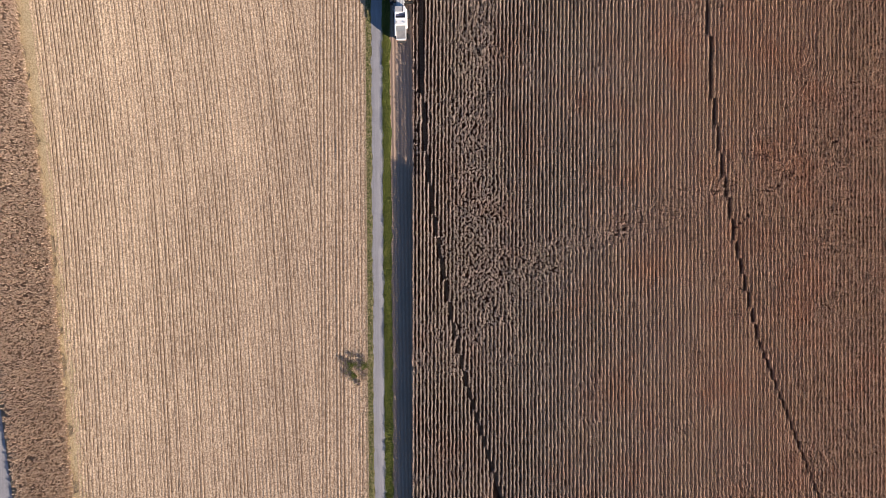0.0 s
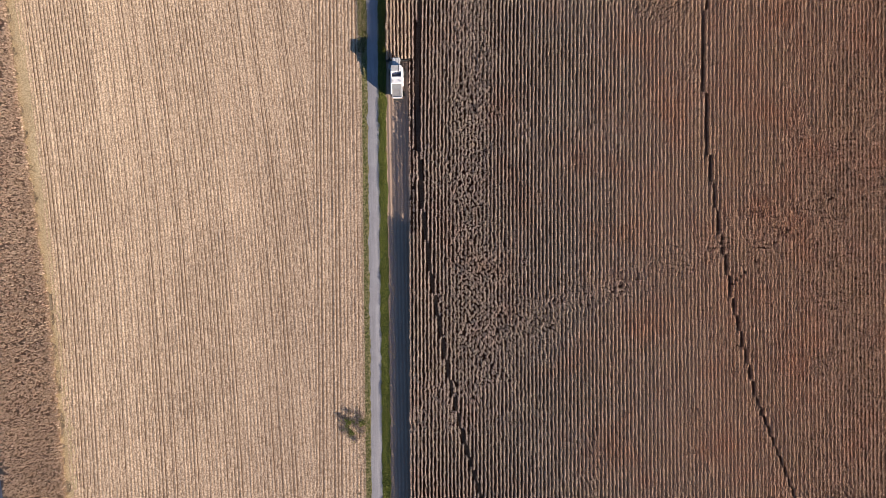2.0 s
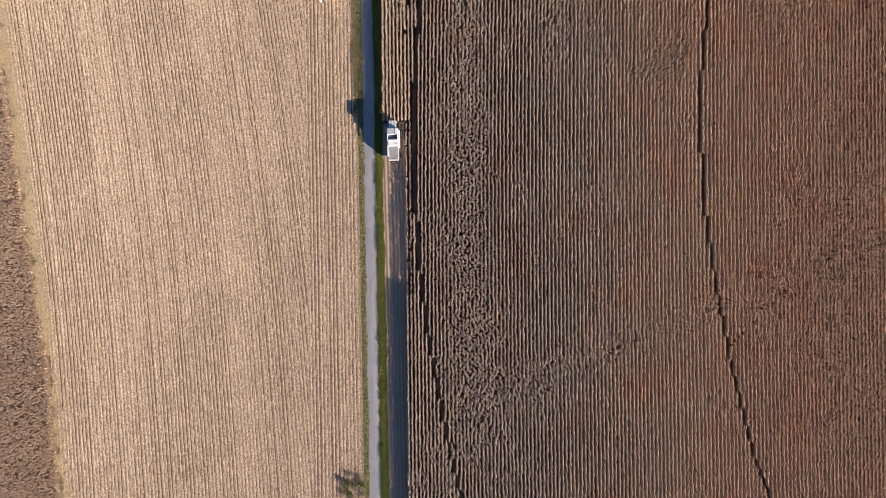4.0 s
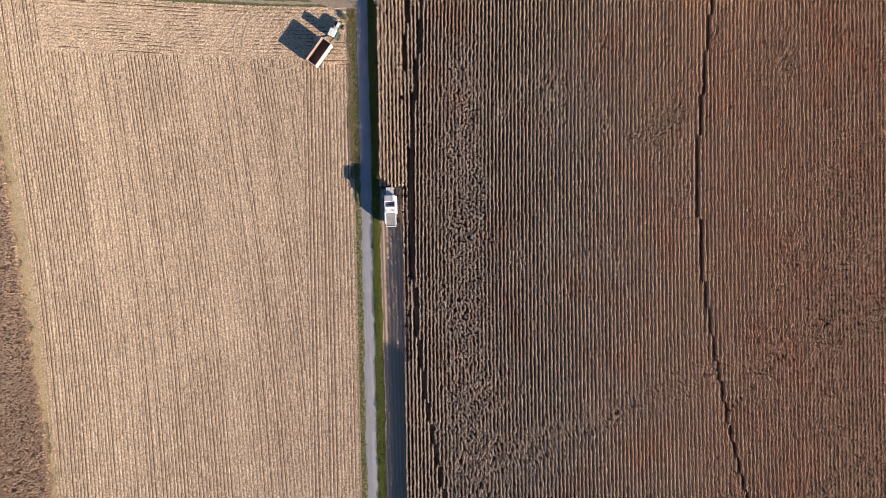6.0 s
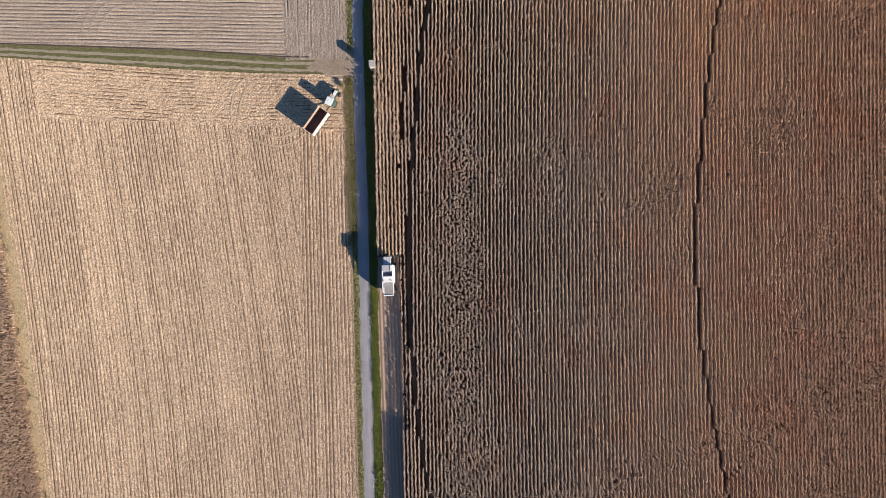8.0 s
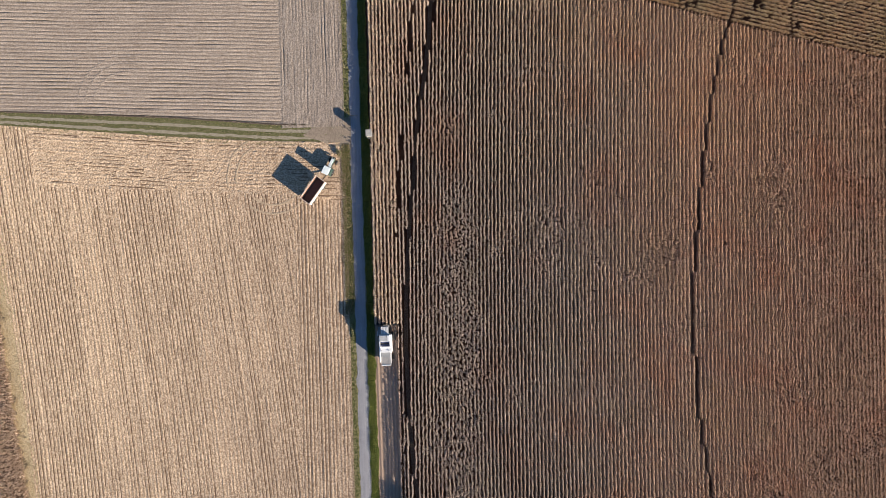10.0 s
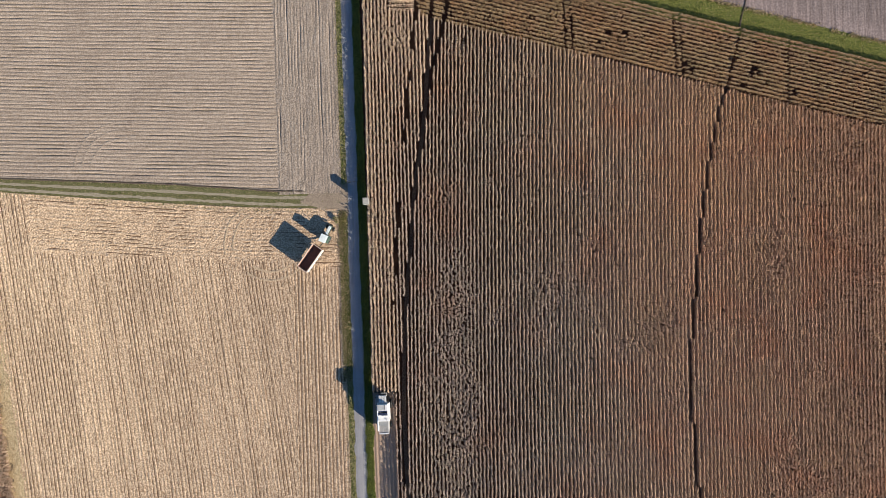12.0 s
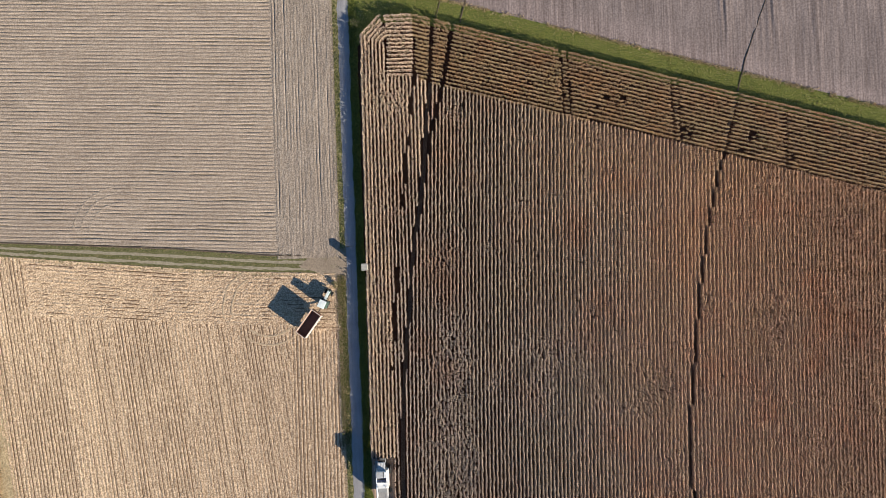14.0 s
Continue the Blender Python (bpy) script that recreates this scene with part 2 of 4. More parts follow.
def soil_paint(name, dark, light, patch=8.0, grain=9.0, pitch=0, turn=0, ridge=0.05, groove=None, streak=None, drift=None, margin=None, pale=None):
    p = Paint(name, 0.95)
    p.bsdf.inputs["Specular IOR Level"].default_value = 0.15
    c = p.ramp(p.noise(grain, 2, 0.55), (0.4, dark), (0.6, light))
    c = p.mix(0.5, c, p.ramp(p.noise(1 / patch, 3), (0.3, (0.75, 0.74, 0.74)), (0.7, (1.0, 1.0, 1.0))), "MULTIPLY")
    h = p.noise(grain * 0.8, 1.5)
    if drift:  # paler away from the road: view-dependent brightening put into the straw colour
        sep = p.tree.nodes.new("ShaderNodeSeparateXYZ")
        p.link(p.where, sep.inputs[0])
        far_corner = p.math("SUBTRACT", p.math("MULTIPLY_ADD", p.noise(0.08, 2), 40.0, p.math("MULTIPLY", sep.outputs[1], 0.4)), p.math("MULTIPLY", sep.outputs[0], 1.3))
        c = p.mix(p.ramp(p.math("MULTIPLY_ADD", far_corner, 1 / 100, -0.3), (0.0, (0, 0, 0)), (1.0, (1, 1, 1))), c, p.mix(1.0, c, drift, "MULTIPLY"))
    if margin:  # paler smooth soil along the grass, line y + a x = b
        sep = p.tree.nodes.new("ShaderNodeSeparateXYZ")
        p.link(p.where, sep.inputs[0])
        off = p.math("SUBTRACT", p.math("MULTIPLY_ADD", sep.outputs[0], margin[0], sep.outputs[1]), margin[1] + 8.0)
        off = p.math("MULTIPLY_ADD", p.noise(0.25, 3), 9.0, off)
        c = p.mix(p.ramp(p.math("MULTIPLY_ADD", off, 1 / 14, 0.1), (0.2, (1, 1, 1)), (0.6, (0, 0, 0))), c, p.mix(1.0, c, (1.22, 1.2, 1.2), "MULTIPLY"))
    if streak:
        s = p.noise(1.0, 4, 0.65, stretch=streak)
        c = p.mix(0.6, c, p.ramp(s, (0.35, (0.72, 0.70, 0.69)), (0.62, (1.0, 1.0, 1.0))), "MULTIPLY")
        h = p.math("MULTIPLY_ADD", s, 1.5, h)
    if pale:
        s = p.noise(1.0, 3, 0.6, stretch=pale)
        c = p.mix(1.0, c, p.ramp(s, (0.36, (0.8, 0.78, 0.77)), (0.5, (1.0, 1.0, 1.0)), (0.66, (1.3, 1.28, 1.25))), "MULTIPLY")
    if pitch:
        w = p.rows(pitch, turn)
        c = p.mix(p.math("POWER", w, 3.0), c, groove or dark)
        h = p.math("MULTIPLY_ADD", w, -2.0, h)
    p.colour(c).bump(h, 0.9, ridge)
    return p.mat


FAR = soil_paint("far_farmland", (0.2, 0.16, 0.11), (0.32, 0.26, 0.18), 60, 0.6)
# near-black: the deep shade between the corn rows is put into this colour
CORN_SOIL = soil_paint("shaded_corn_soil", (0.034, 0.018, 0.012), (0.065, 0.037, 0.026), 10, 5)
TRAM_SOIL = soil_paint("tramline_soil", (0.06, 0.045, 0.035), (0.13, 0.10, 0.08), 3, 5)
CUT_SOIL = soil_paint("harvested_strip_soil", (0.34, 0.245, 0.185), (0.49, 0.365, 0.285), 6, 4, 0.75, 0.5, 0.03, (0.31, 0.222, 0.168))
STUBBLE_SOIL = soil_paint("stubble_soil", (0.31, 0.215, 0.143), (0.615, 0.468, 0.34), 12, 3.6, 0, 4.3, 0.13, None, None, (1.42, 1.43, 1.36))
TILLED = soil_paint("tilled_tan_soil", (0.328, 0.262, 0.204), (0.54, 0.448, 0.365), 12, 4.5, 0, 0, 0.07, None, (0.12, 2.6, 1))
TILLED_EDGE = soil_paint("tilled_headland_soil", (0.278, 0.229, 0.183), (0.484, 0.407, 0.34), 9, 4.5, 0, 0, 0.1, None, (1.4, 0.12, 1))
GREY_SOIL = soil_paint("grey_brown_soil", (0.21, 0.172, 0.165), (0.29, 0.242, 0.234), 7, 2.5, 0, -3, 0.04, None, (0.9, 0.07, 1), None, (0.297, 143.0), (2.6, 0.06, 1))
TURF = soil_paint("turf", (0.06, 0.085, 0.02), (0.14, 0.165, 0.045), 3, 6)
LUSH_TURF = soil_paint("lush_turf", (0.10, 0.125, 0.03), (0.21, 0.22, 0.065), 3, 3)
VERGE_TURF = soil_paint("verge_turf", (0.10, 0.11, 0.04), (0.31, 0.275, 0.145), 2, 2.2)
DRY_TURF = soil_paint("dry_turf", (0.46, 0.355, 0.205), (0.69, 0.56, 0.36), 4, 5)
TRACK_TURF = soil_paint("worn_track_turf", (0.112, 0.118, 0.05), (0.225, 0.21, 0.108), 4, 6, 0, 0, 0.03, None, (0.05, 1.5, 1))
WHEEL_DIRT = soil_paint("worn_wheel_track", (0.28, 0.245, 0.175), (0.42, 0.37, 0.28), 3, 5)
APRON = soil_paint("trodden_dirt", (0.26, 0.21, 0.16), (0.38, 0.31, 0.24), 3, 5)
GRAVEL = soil_paint("pale_gravel_road", (0.28, 0.28, 0.30), (0.45, 0.445, 0.47), 3, 12, 0, 0, 0.02, None, (2.5, 0.1, 1))
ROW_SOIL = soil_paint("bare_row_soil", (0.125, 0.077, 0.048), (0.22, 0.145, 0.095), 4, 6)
TYRE_STRAW = soil_paint("pressed_straw", (0.40, 0.30, 0.20), (0.62, 0.49, 0.35), 3, 6)
CROP_SOIL = soil_paint("crop_soil", (0.28, 0.20, 0.135), (0.46, 0.35, 0.245), 5, 5)
FURROW_AND_SHADE = soil_paint("furrow_soil_and_bank_shade", (0.07, 0.055, 0.045), (0.14, 0.11, 0.09), 3, 6)


def plain(name, colour, rough=0.5, metal=0.0, dirt=0.25):
    p = Paint(name, rough, metal)
    dark = tuple(v * 0.55 for v in colour)
    c = p.ramp(p.noise(2.2, 5, 0.65), (0.35, dark), (0.62, colour))
    p.colour(p.mix(dirt, colour, c)).bump(p.noise(30, 2), 0.1, 0.004)
    return p.mat


WHITE = plain("white_enamel", (0.84, 0.85, 0.86), 0.4, 0.0, 0.15)
MINT = plain("pale_mint_enamel", (0.84, 0.91, 0.90), 0.45, 0.0, 0.25)
DUSTY = plain("dusty_beige_sheet", (0.74, 0.62, 0.53), 0.7, 0.0, 0.4)
LIGHT_GREY = plain("light_grey_sheet", (0.5, 0.51, 0.52), 0.5, 0, 0.4)
HOOD_GREY = plain("dusty_grey_sheet", (0.36, 0.35, 0.34), 0.7, 0, 0.5)
HOOD_RIB = plain("dusty_pale_sheet", (0.33, 0.33, 0.34), 0.7, 0, 0.5)
GREY = plain("grey_sheet", (0.30, 0.31, 0.32), 0.55, 0, 0.4)
DARK_STEEL = plain("dark_steel", (0.07, 0.07, 0.07), 0.5, 0.4)
RUBBER = plain("rubber", (0.025, 0.025, 0.025), 0.9, 0, 0.5)
RUST = plain("rusty_red_sheet", (0.22, 0.125, 0.095), 0.8, 0, 0.6)
CREAM = plain("dusty_cream_sheet", (0.66, 0.60, 0.53), 0.6, 0.0, 0.45)
RED_LINING = plain("faded_red_lining", (0.42, 0.25, 0.18), 0.7, 0.0, 0.5)
ORANGE = plain("orange_paint", (0.55, 0.24, 0.14), 0.6, 0.0, 0.5)
NAVY = plain("faded_blue_sheet", (0.13, 0.15, 0.27), 0.6, 0, 0.4)
GREEN_PAINT = plain("grey_green_paint", (0.14, 0.22, 0.17), 0.45)
GLASS = Paint("tinted_glass", 0.08).colour((0.02, 0.03, 0.04)).mat
CONCRETE = plain("pale_concrete", (0.5, 0.48, 0.44), 0.85, 0, 0.5)
LAMP = plain("lamp_lens", (0.6, 0.6, 0.55), 0.15)

# ---- plan: lines of the fields, as x over y or y over x ----
ROW = 0.746  # between stubble rows
CORN_ROW = 0.744  # between corn rows
CUT_END = 49.0  # where the standing strip begins, in front of the harvester


def over(pairs):
    a = np.array(sorted(pairs, key=lambda p: p[0]))
    return lambda v: np.interp(v, a[:, 0], a[:, 1])


tram_near = over([(-68, 31.5), (-49.7, 24.1), (-42.9, 22.0), (-37.2, 20.3), (-28.1, 17.6), (-14.5, 14.6), (6.1, 11.2), (14.1, 10.35), (19.9, 9.7), (32.5, 9.1), (44, 8.9), (55, 9.3), (70.8, 10.5), (76.4, 11.3), (87.1, 12.3), (93, 13.1), (97.3, 14.1), (103.6, 15.0), (107.3, 15.5), (111.1, 15.75), (118.2, 16.5), (123, 17.2), (139, 18.4)])
tram_fork = over([(106, 15.5), (112.8, 16.8), (116.9, 18.1), (121.8, 19.4), (127.1, 21.0)])  # a second way out of the near tramline
tram_twin = over([(60, 7.0), (70.9, 8.1), (76.5, 8.5), (90.9, 9.8), (96.2, 10.7), (107, 11.7), (114, 12.5), (120.5, 13.5), (127.4, 14.2), (139, 14.6)])
tram_far = over([(-68, 93.5), (-49.6, 86.1), (-35, 80.8), (-19.3, 75.0), (-1.3, 71.0), (14.6, 68.3), (29.3, 66.5), (46.3, 65.9), (56.8, 66.4), (79.2, 69.0), (92.7, 71.3), (102.9, 73.7), (107.9, 75.5), (117.5, 78.3), (125.3, 80.9), (136.6, 84.7), (170, 96)])
corn_north = lambda x: np.minimum(137.7, 137.8 - 0.292 * (x - 13.76))  # outer edge of the headland rows
headland_south = lambda x: np.where(x < 15, 125.0, 124.3 - 0.288 * (x - 14.84))
grass_north = lambda x: 139.9 - 0.297 * (x - 25.2) - 0.3
yellow_east = over([(-70, -58.6), (-48.6, -60.65), (-1.2, -65.2), (42, -69.8), (51, -71.2), (66, -73.6), (80, -75.5), (95, -77.5)])
yellow_west = over([(-70, -61.2), (-48.6, -63.0), (-1.2, -67.0), (51, -74.5), (66, -76.6), (95, -80.5)])
west_corn_west = lambda y: -78.3 - 0.137 * (y + 25.5)
track_south = over([(-110, 94), (-72.8, 91.6), (-37.5, 87.9), (-21.2, 86.5), (-2.5, 85.5)])
track_north = over([(-110, 97), (-72.7, 94.7), (-37.4, 92.2), (-16.4, 90.0), (-2.5, 89.4)])
turn_line = over([(-110, 82.5), (-66, 79.4), (-14.5, 75.9), (-2.5, 73.8)])
_y = np.linspace(-70, 95, 400)
_lean = np.interp(_y, (-45, 0, 20, 40, 60), (-0.045, -0.065, -0.095, -0.125, -0.138))
_shift = np.r_[0, np.cumsum((_lean[1:] + _lean[:-1]) / 2 * np.diff(_y))]
oblique = lambda y: np.interp(y, _y, _shift)  # how the oblique stubble rows drift in x
EDGE_X = lambda y: 3.2 + 0.008 * (y - 70)


# ---- ground ----
def sheet(name, west, east, y0, y1, z, material, label, steps=90, across=1):
    """A ground sheet between two lines x = west(y) and x = east(y)."""
    ys = np.linspace(y0, y1, steps + 1)
    w = np.broadcast_to(west(ys) if callable(west) else west, ys.shape)
    e = np.broadcast_to(east(ys) if callable(east) else east, ys.shape)
    s = np.linspace(0, 1, across + 1)
    x = w[:, None] * (1 - s) + e[:, None] * s
    lift = z(s) if callable(z) else np.full(across + 1, z)
    v = np.stack([x, np.repeat(ys[:, None], across + 1, 1), np.repeat(lift[None], steps + 1, 0)], -1).reshape(-1, 3)
    n = across + 1
    i = (np.arange(steps)[:, None] * n + np.arange(across)[None]).ravel()
    ob = new(name, fast_mesh(name, v, np.stack([i, i + 1, i + n + 1, i + n], 1), material, across > 1))
    return tagged(ob, label, name, kind="structure")


def sheet_x(name, south, north, x0, x1, z, material, label, steps=90):
    xs = np.linspace(x0, x1, steps + 1)
    a = np.broadcast_to(south(xs) if callable(south) else south, xs.shape)
    b = np.broadcast_to(north(xs) if callable(north) else north, xs.shape)
    v = np.concatenate([np.stack([xs, a, np.full_like(xs, z)], 1), np.stack([xs, b, np.full_like(xs, z)], 1)])
    i = np.arange(steps)
    ob = new(name, fast_mesh(name, v, np.stack([i, i + 1, i + steps + 2, i + steps + 1], 1), material))
    return tagged(ob, label, name, kind="structure")


def relief(name, corners, height, nu, nv, material, label):
    """A ground sheet with real relief: corners(u, v) gives x, y for u, v in 0 to 1; height(x, y) its z."""
    u, v = np.meshgrid(np.linspace(0, 1, nu + 1), np.linspace(0, 1, nv + 1))
    x, y = corners(u, v)
    vs = np.stack([x, y, height(x, y)], -1).reshape(-1, 3)
    i = (np.arange(nv)[:, None] * (nu + 1) + np.arange(nu)[None]).ravel()
    ob = new(name, fast_mesh(name, vs, np.stack([i, i + 1, i + nu + 2, i + nu + 1], 1), material, True))
    return tagged(ob, label, name, kind="structure")


def ridge(u, pitch=ROW):
    return 0.5 + 0.5 * np.cos(2 * np.pi * u / pitch)


def stubble_kind(x, y):
    """0: oblique rows, 1: rows beside the road, 2: headland rows along the track."""
    k = (x > -13.2 + 0.6 * soft_noise(y, y * 0, 6, 71)).astype(int)
    return np.where((y > turn_line(x)) & (x > yellow_east(y) + 9.0), 2, k)


def stubble_phase(x, y):
    return np.choose(stubble_kind(x, y), (x + 13.0 - oblique(y), x + 3.2 + 0 * y, y - track_south(x) + 0.5))


def row_share(x, y):
    """A share of its own for each stubble row."""
    u = stubble_phase(x, y)
    k = np.floor(u / ROW + 0.5).astype(int) + 31 * stubble_kind(x, y)
    return np.clip(0.75 * lattice(512, 86)[k % 512] + np.where(k % 3 == 0, 0.45, 0.0), 0, 1)  # every third row stands out


def stubble_relief(x, y):
    fade = (0.6 + 0.5 * soft_noise(x, y, 4, 73)) * (0.55 + 0.9 * soft_noise(x, y, 0.7, 84)) * (0.55 + 0.8 * row_share(x, y)) * np.where(stubble_kind(x, y) == 1, 1.2, 1.0) * np.where(stubble_kind(x, y) == 2, 1.5 * soft_noise(x, y, 1.3, 87), 1.0)
    return 0.02 + 0.055 * ridge(stubble_phase(x, y)) * fade + 0.055 * soft_noise(x, y, 0.3, 74) + 0.03 * soft_noise(x, y, 1.2, 85)


def stubble_corners(u, v):
    top = track_south(-77 * (1 - u) - 2.4 * u) + 0.4
    turn = turn_line(-77 * (1 - u) - 2.4 * u)
    y = np.where(v < 0.7, -68 + v / 0.7 * (turn + 68), turn + (v - 0.7) / 0.3 * (top - turn))
    w = yellow_east(y) - 1.2
    return w + u * (-2.35 - w), y


def tilled_corners(u, v):
    x = -100 + u * 84.8
    low = track_north(x) - 0.1
    return x, low + v * (155 - low)


def furrow_line(u, sharp=3.0, pitch=ROW):
    """1 in a narrow furrow, 0 on the broad bed between two."""
    return (1 - ridge(u, pitch)) ** sharp


def tilled_relief(x, y):
    u = y + 0.055 * x + 0.2 * soft_noise(x, y, 6, 76) + 0.05 * soft_noise(x, y, 0.9, 91)
    deep = 0.6 + 0.55 * lattice(512, 75)[np.floor(u / ROW).astype(int) % 512]  # each furrow has its own depth
    fade = deep * (0.35 + 1.0 * soft_noise(x * 0.2, y, 0.8, 75)) * (0.7 + 0.5 * soft_noise(x, y, 3, 88))
    lift = 0.09 - 0.12 * furrow_line(u) * fade + 0.045 * soft_noise(x, y, 0.3, 77)
    return lift + (0.08 - lift) * np.clip((x + 15.7) / 0.5, 0, 1)  # level where the headland begins


def headland_relief(x, y):
    u = x + 0.25 * soft_noise(x, y, 5, 79) + 0.1 * soft_noise(x, y, 1.3, 78)
    deep = 0.1 + 1.0 * lattice(512, 98)[np.floor(u / 0.66).astype(int) % 512] ** 1.5
    fade = deep * soft_noise(x, y * 0.25, 1.6, 78) * np.clip((y - 88) / 16, 0.3, 1)
    lift = 0.09 - 0.15 * furrow_line(u, 3.0, 0.66) * fade + 0.06 * soft_noise(x, y * 0.7, 0.45, 80) * (0.35 + 0.8 * soft_noise(x, y, 2.5, 90))
    return lift + (0.08 - lift) * np.clip((-14.8 - x) / 0.4, 0, 1)


def grey_relief(x, y):
    off = np.clip((y - grass_north(x) - 3) / 9, 0, 1)  # smooth beside the grass, combed further in
    fade = soft_noise(x, y * 0.3, 3.5, 81) ** 2 * 1.8 * off
    comb = soft_noise(x * 1.9 + 0.06 * y, y * 0.06, 1.0, 82) + 0.6 * soft_noise(x * 3.7 + 0.1 * y, y * 0.1, 1.0, 89)
    return 0.02 + 0.11 * comb * fade + 0.02 * soft_noise(x, y * 0.5, 0.6, 83)


far = 2500.0
ground = new("ground", fast_mesh("ground", np.array([(-far, -far, 0), (far, -far, 0), (far, far, 0), (-far, far, 0)], float), np.array([[0, 1, 2, 3]]), FAR))
tagged(ground, "flat brown farmland reaching the horizon", "ground", kind="structure")

wob = lambda y, seed, amount: (soft_noise(y, y * 0 + seed, 1.7, 3) + soft_noise(y, y * 0 + seed * 3.3, 0.6, 4) - 1) * amount
sheet("corn_ground", 2.5, lambda y: np.where(y > 38, 110.6, 106.6), -57, 139, 0.012, CORN_SOIL, "soil under the standing corn, coloured near-black for the shade between rows", 49)
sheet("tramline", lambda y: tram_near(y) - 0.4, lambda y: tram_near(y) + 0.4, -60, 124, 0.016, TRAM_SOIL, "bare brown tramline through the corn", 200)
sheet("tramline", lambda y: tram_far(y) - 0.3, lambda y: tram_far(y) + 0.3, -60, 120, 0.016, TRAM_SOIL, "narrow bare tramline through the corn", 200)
sheet("harvested_strip", lambda y: 2.5 + wob(y, 5, 0.3), lambda y: 7.1 + wob(y, 9, 0.1), -68, CUT_END, 0.02, CUT_SOIL, "dark harvested strip of soil with pale husk specks", 300)
sheet("road", lambda y: -1.2 + wob(y, 1, 0.35), lambda y: 1.02 + wob(y, 2, 0.3), -68, 330, lambda s: 0.03 + 0.05 * np.sin(np.pi * s), GRAVEL, "narrow pale gravel farm road with a worn surface", 900, 6)
sheet("west_verge", lambda y: np.where(y > 52, -2.65, -2.75) + wob(y, 6, 0.6), -1.15, -68, 330, 0.026, VERGE_TURF, "patchy green and dry grass verge along the road", 900)
sheet("east_verge", 0.9, lambda y: 2.6 + wob(y, 7, 0.4), -68, 330, 0.026, TURF, "green grass verge between road and corn", 900)
relief("stubble_ground", stubble_corners, stubble_relief, 560, 340, STUBBLE_SOIL, "straw-coloured stubble field with fine rows")
sheet("yellow_margin", lambda y: yellow_west(y) + wob(y, 41, 1.6), lambda y: yellow_east(y) + 0.3 + wob(y, 43, 1.6), -68, 95, lambda s: 0.02 + 0.075 * np.sin(np.pi * s) ** 0.5, DRY_TURF, "strip of dry yellow grass along the stubble", 500, 6)
sheet("west_crop_ground", west_corn_west, yellow_west, -68, 95, 0.012, CROP_SOIL, "dark soil under the western crop", 20)
sheet("west_road", lambda y: west_corn_west(y) - 6.0, lambda y: west_corn_west(y) - 0.9, -68, 95, 0.02, GRAVEL, "pale gravel road west of the crop", 20)
sheet_x("field_track", track_south, track_north, -110, -2.2, 0.06, TRACK_TURF, "grassy farm track with two worn wheel lines")
sheet("track_mouth", lambda y: -11.0 + 1.25 * np.abs(y - 87.6) ** 1.6 + wob(y, 31, 3.5), -1.0, 84.4, 91.4, 0.077, APRON, "bare trodden dirt where the track meets the road", 60)
for k, off in enumerate((0.30, 0.66)):
    mid = lambda x: track_south(x) * (1 - off) + track_north(x) * off
    sheet_x("wheel_track", lambda x: mid(x) - 0.28 + wob(x, 20 + k, 0.2), lambda x: mid(x) + 0.28 + wob(x, 24 + k, 0.2), -110, -2.0, 0.07, WHEEL_DIRT, "worn bare wheel line of the farm track", 300)
relief("tilled_field", tilled_corners, tilled_relief, 200, 720, TILLED, "tan tilled field with fine furrows")
relief("tilled_headland", lambda u, v: (-15.2 + 12.9 * u, 89.2 + 66 * v), headland_relief, 150, 240, TILLED_EDGE, "tan tilled headland beside the road")
corn_corner = lambda x: np.minimum(corn_north(x) - 1, 132.8 + (x - 3.4) * 1.02)
sheet_x("north_grass", corn_corner, grass_north, 2.5, 118, 0.024, LUSH_TURF, "green grass strip beyond the corn", 200)
relief("north_field", lambda u, v: (2.5 + 112 * u, grass_north(2.5 + 112 * u) + v * (160 - grass_north(2.5 + 112 * u))), grey_relief, 560, 90, GREY_SOIL, "grey-brown bare field beyond the grass strip")


# ---- plants ----
def tufts(x, y, height, reach, blades, width, z=0.02, top=None, lean=0.0, curl=0.0):
    """Diamond-shaped leaves round the places x, y: returns verts and quads. height, reach: (low, high)."""
    n = len(x)
    m = n * blades
    X, Y = np.repeat(x, blades), np.repeat(y, blades)
    az = rng.random(m) * 2 * np.pi
    h = rng.uniform(*height, m)
    r = rng.uniform(*reach, m)
    w = width * rng.uniform(0.7, 1.3, m)
    base = np.repeat(z, blades) if isinstance(z, np.ndarray) else np.full(m, z)
    cx, sx = np.cos(az), np.sin(az)
    a = np.stack([X, Y, base], 1)
    mid = np.stack([X + cx * r * 0.5, Y + sx * r * 0.5, base + h * (0.62 + curl)], 1)
    tip = np.stack([X + cx * r, Y + sx * r, base + h * (1.0 - curl)], 1)
    side = np.stack([-sx * w, cx * w, rng.uniform(-0.4, 0.4, m) * w], 1)
    v = np.stack([a, mid + side, tip, mid - side], 1).reshape(-1, 3)
    return v, np.arange(4 * m).reshape(m, 4)


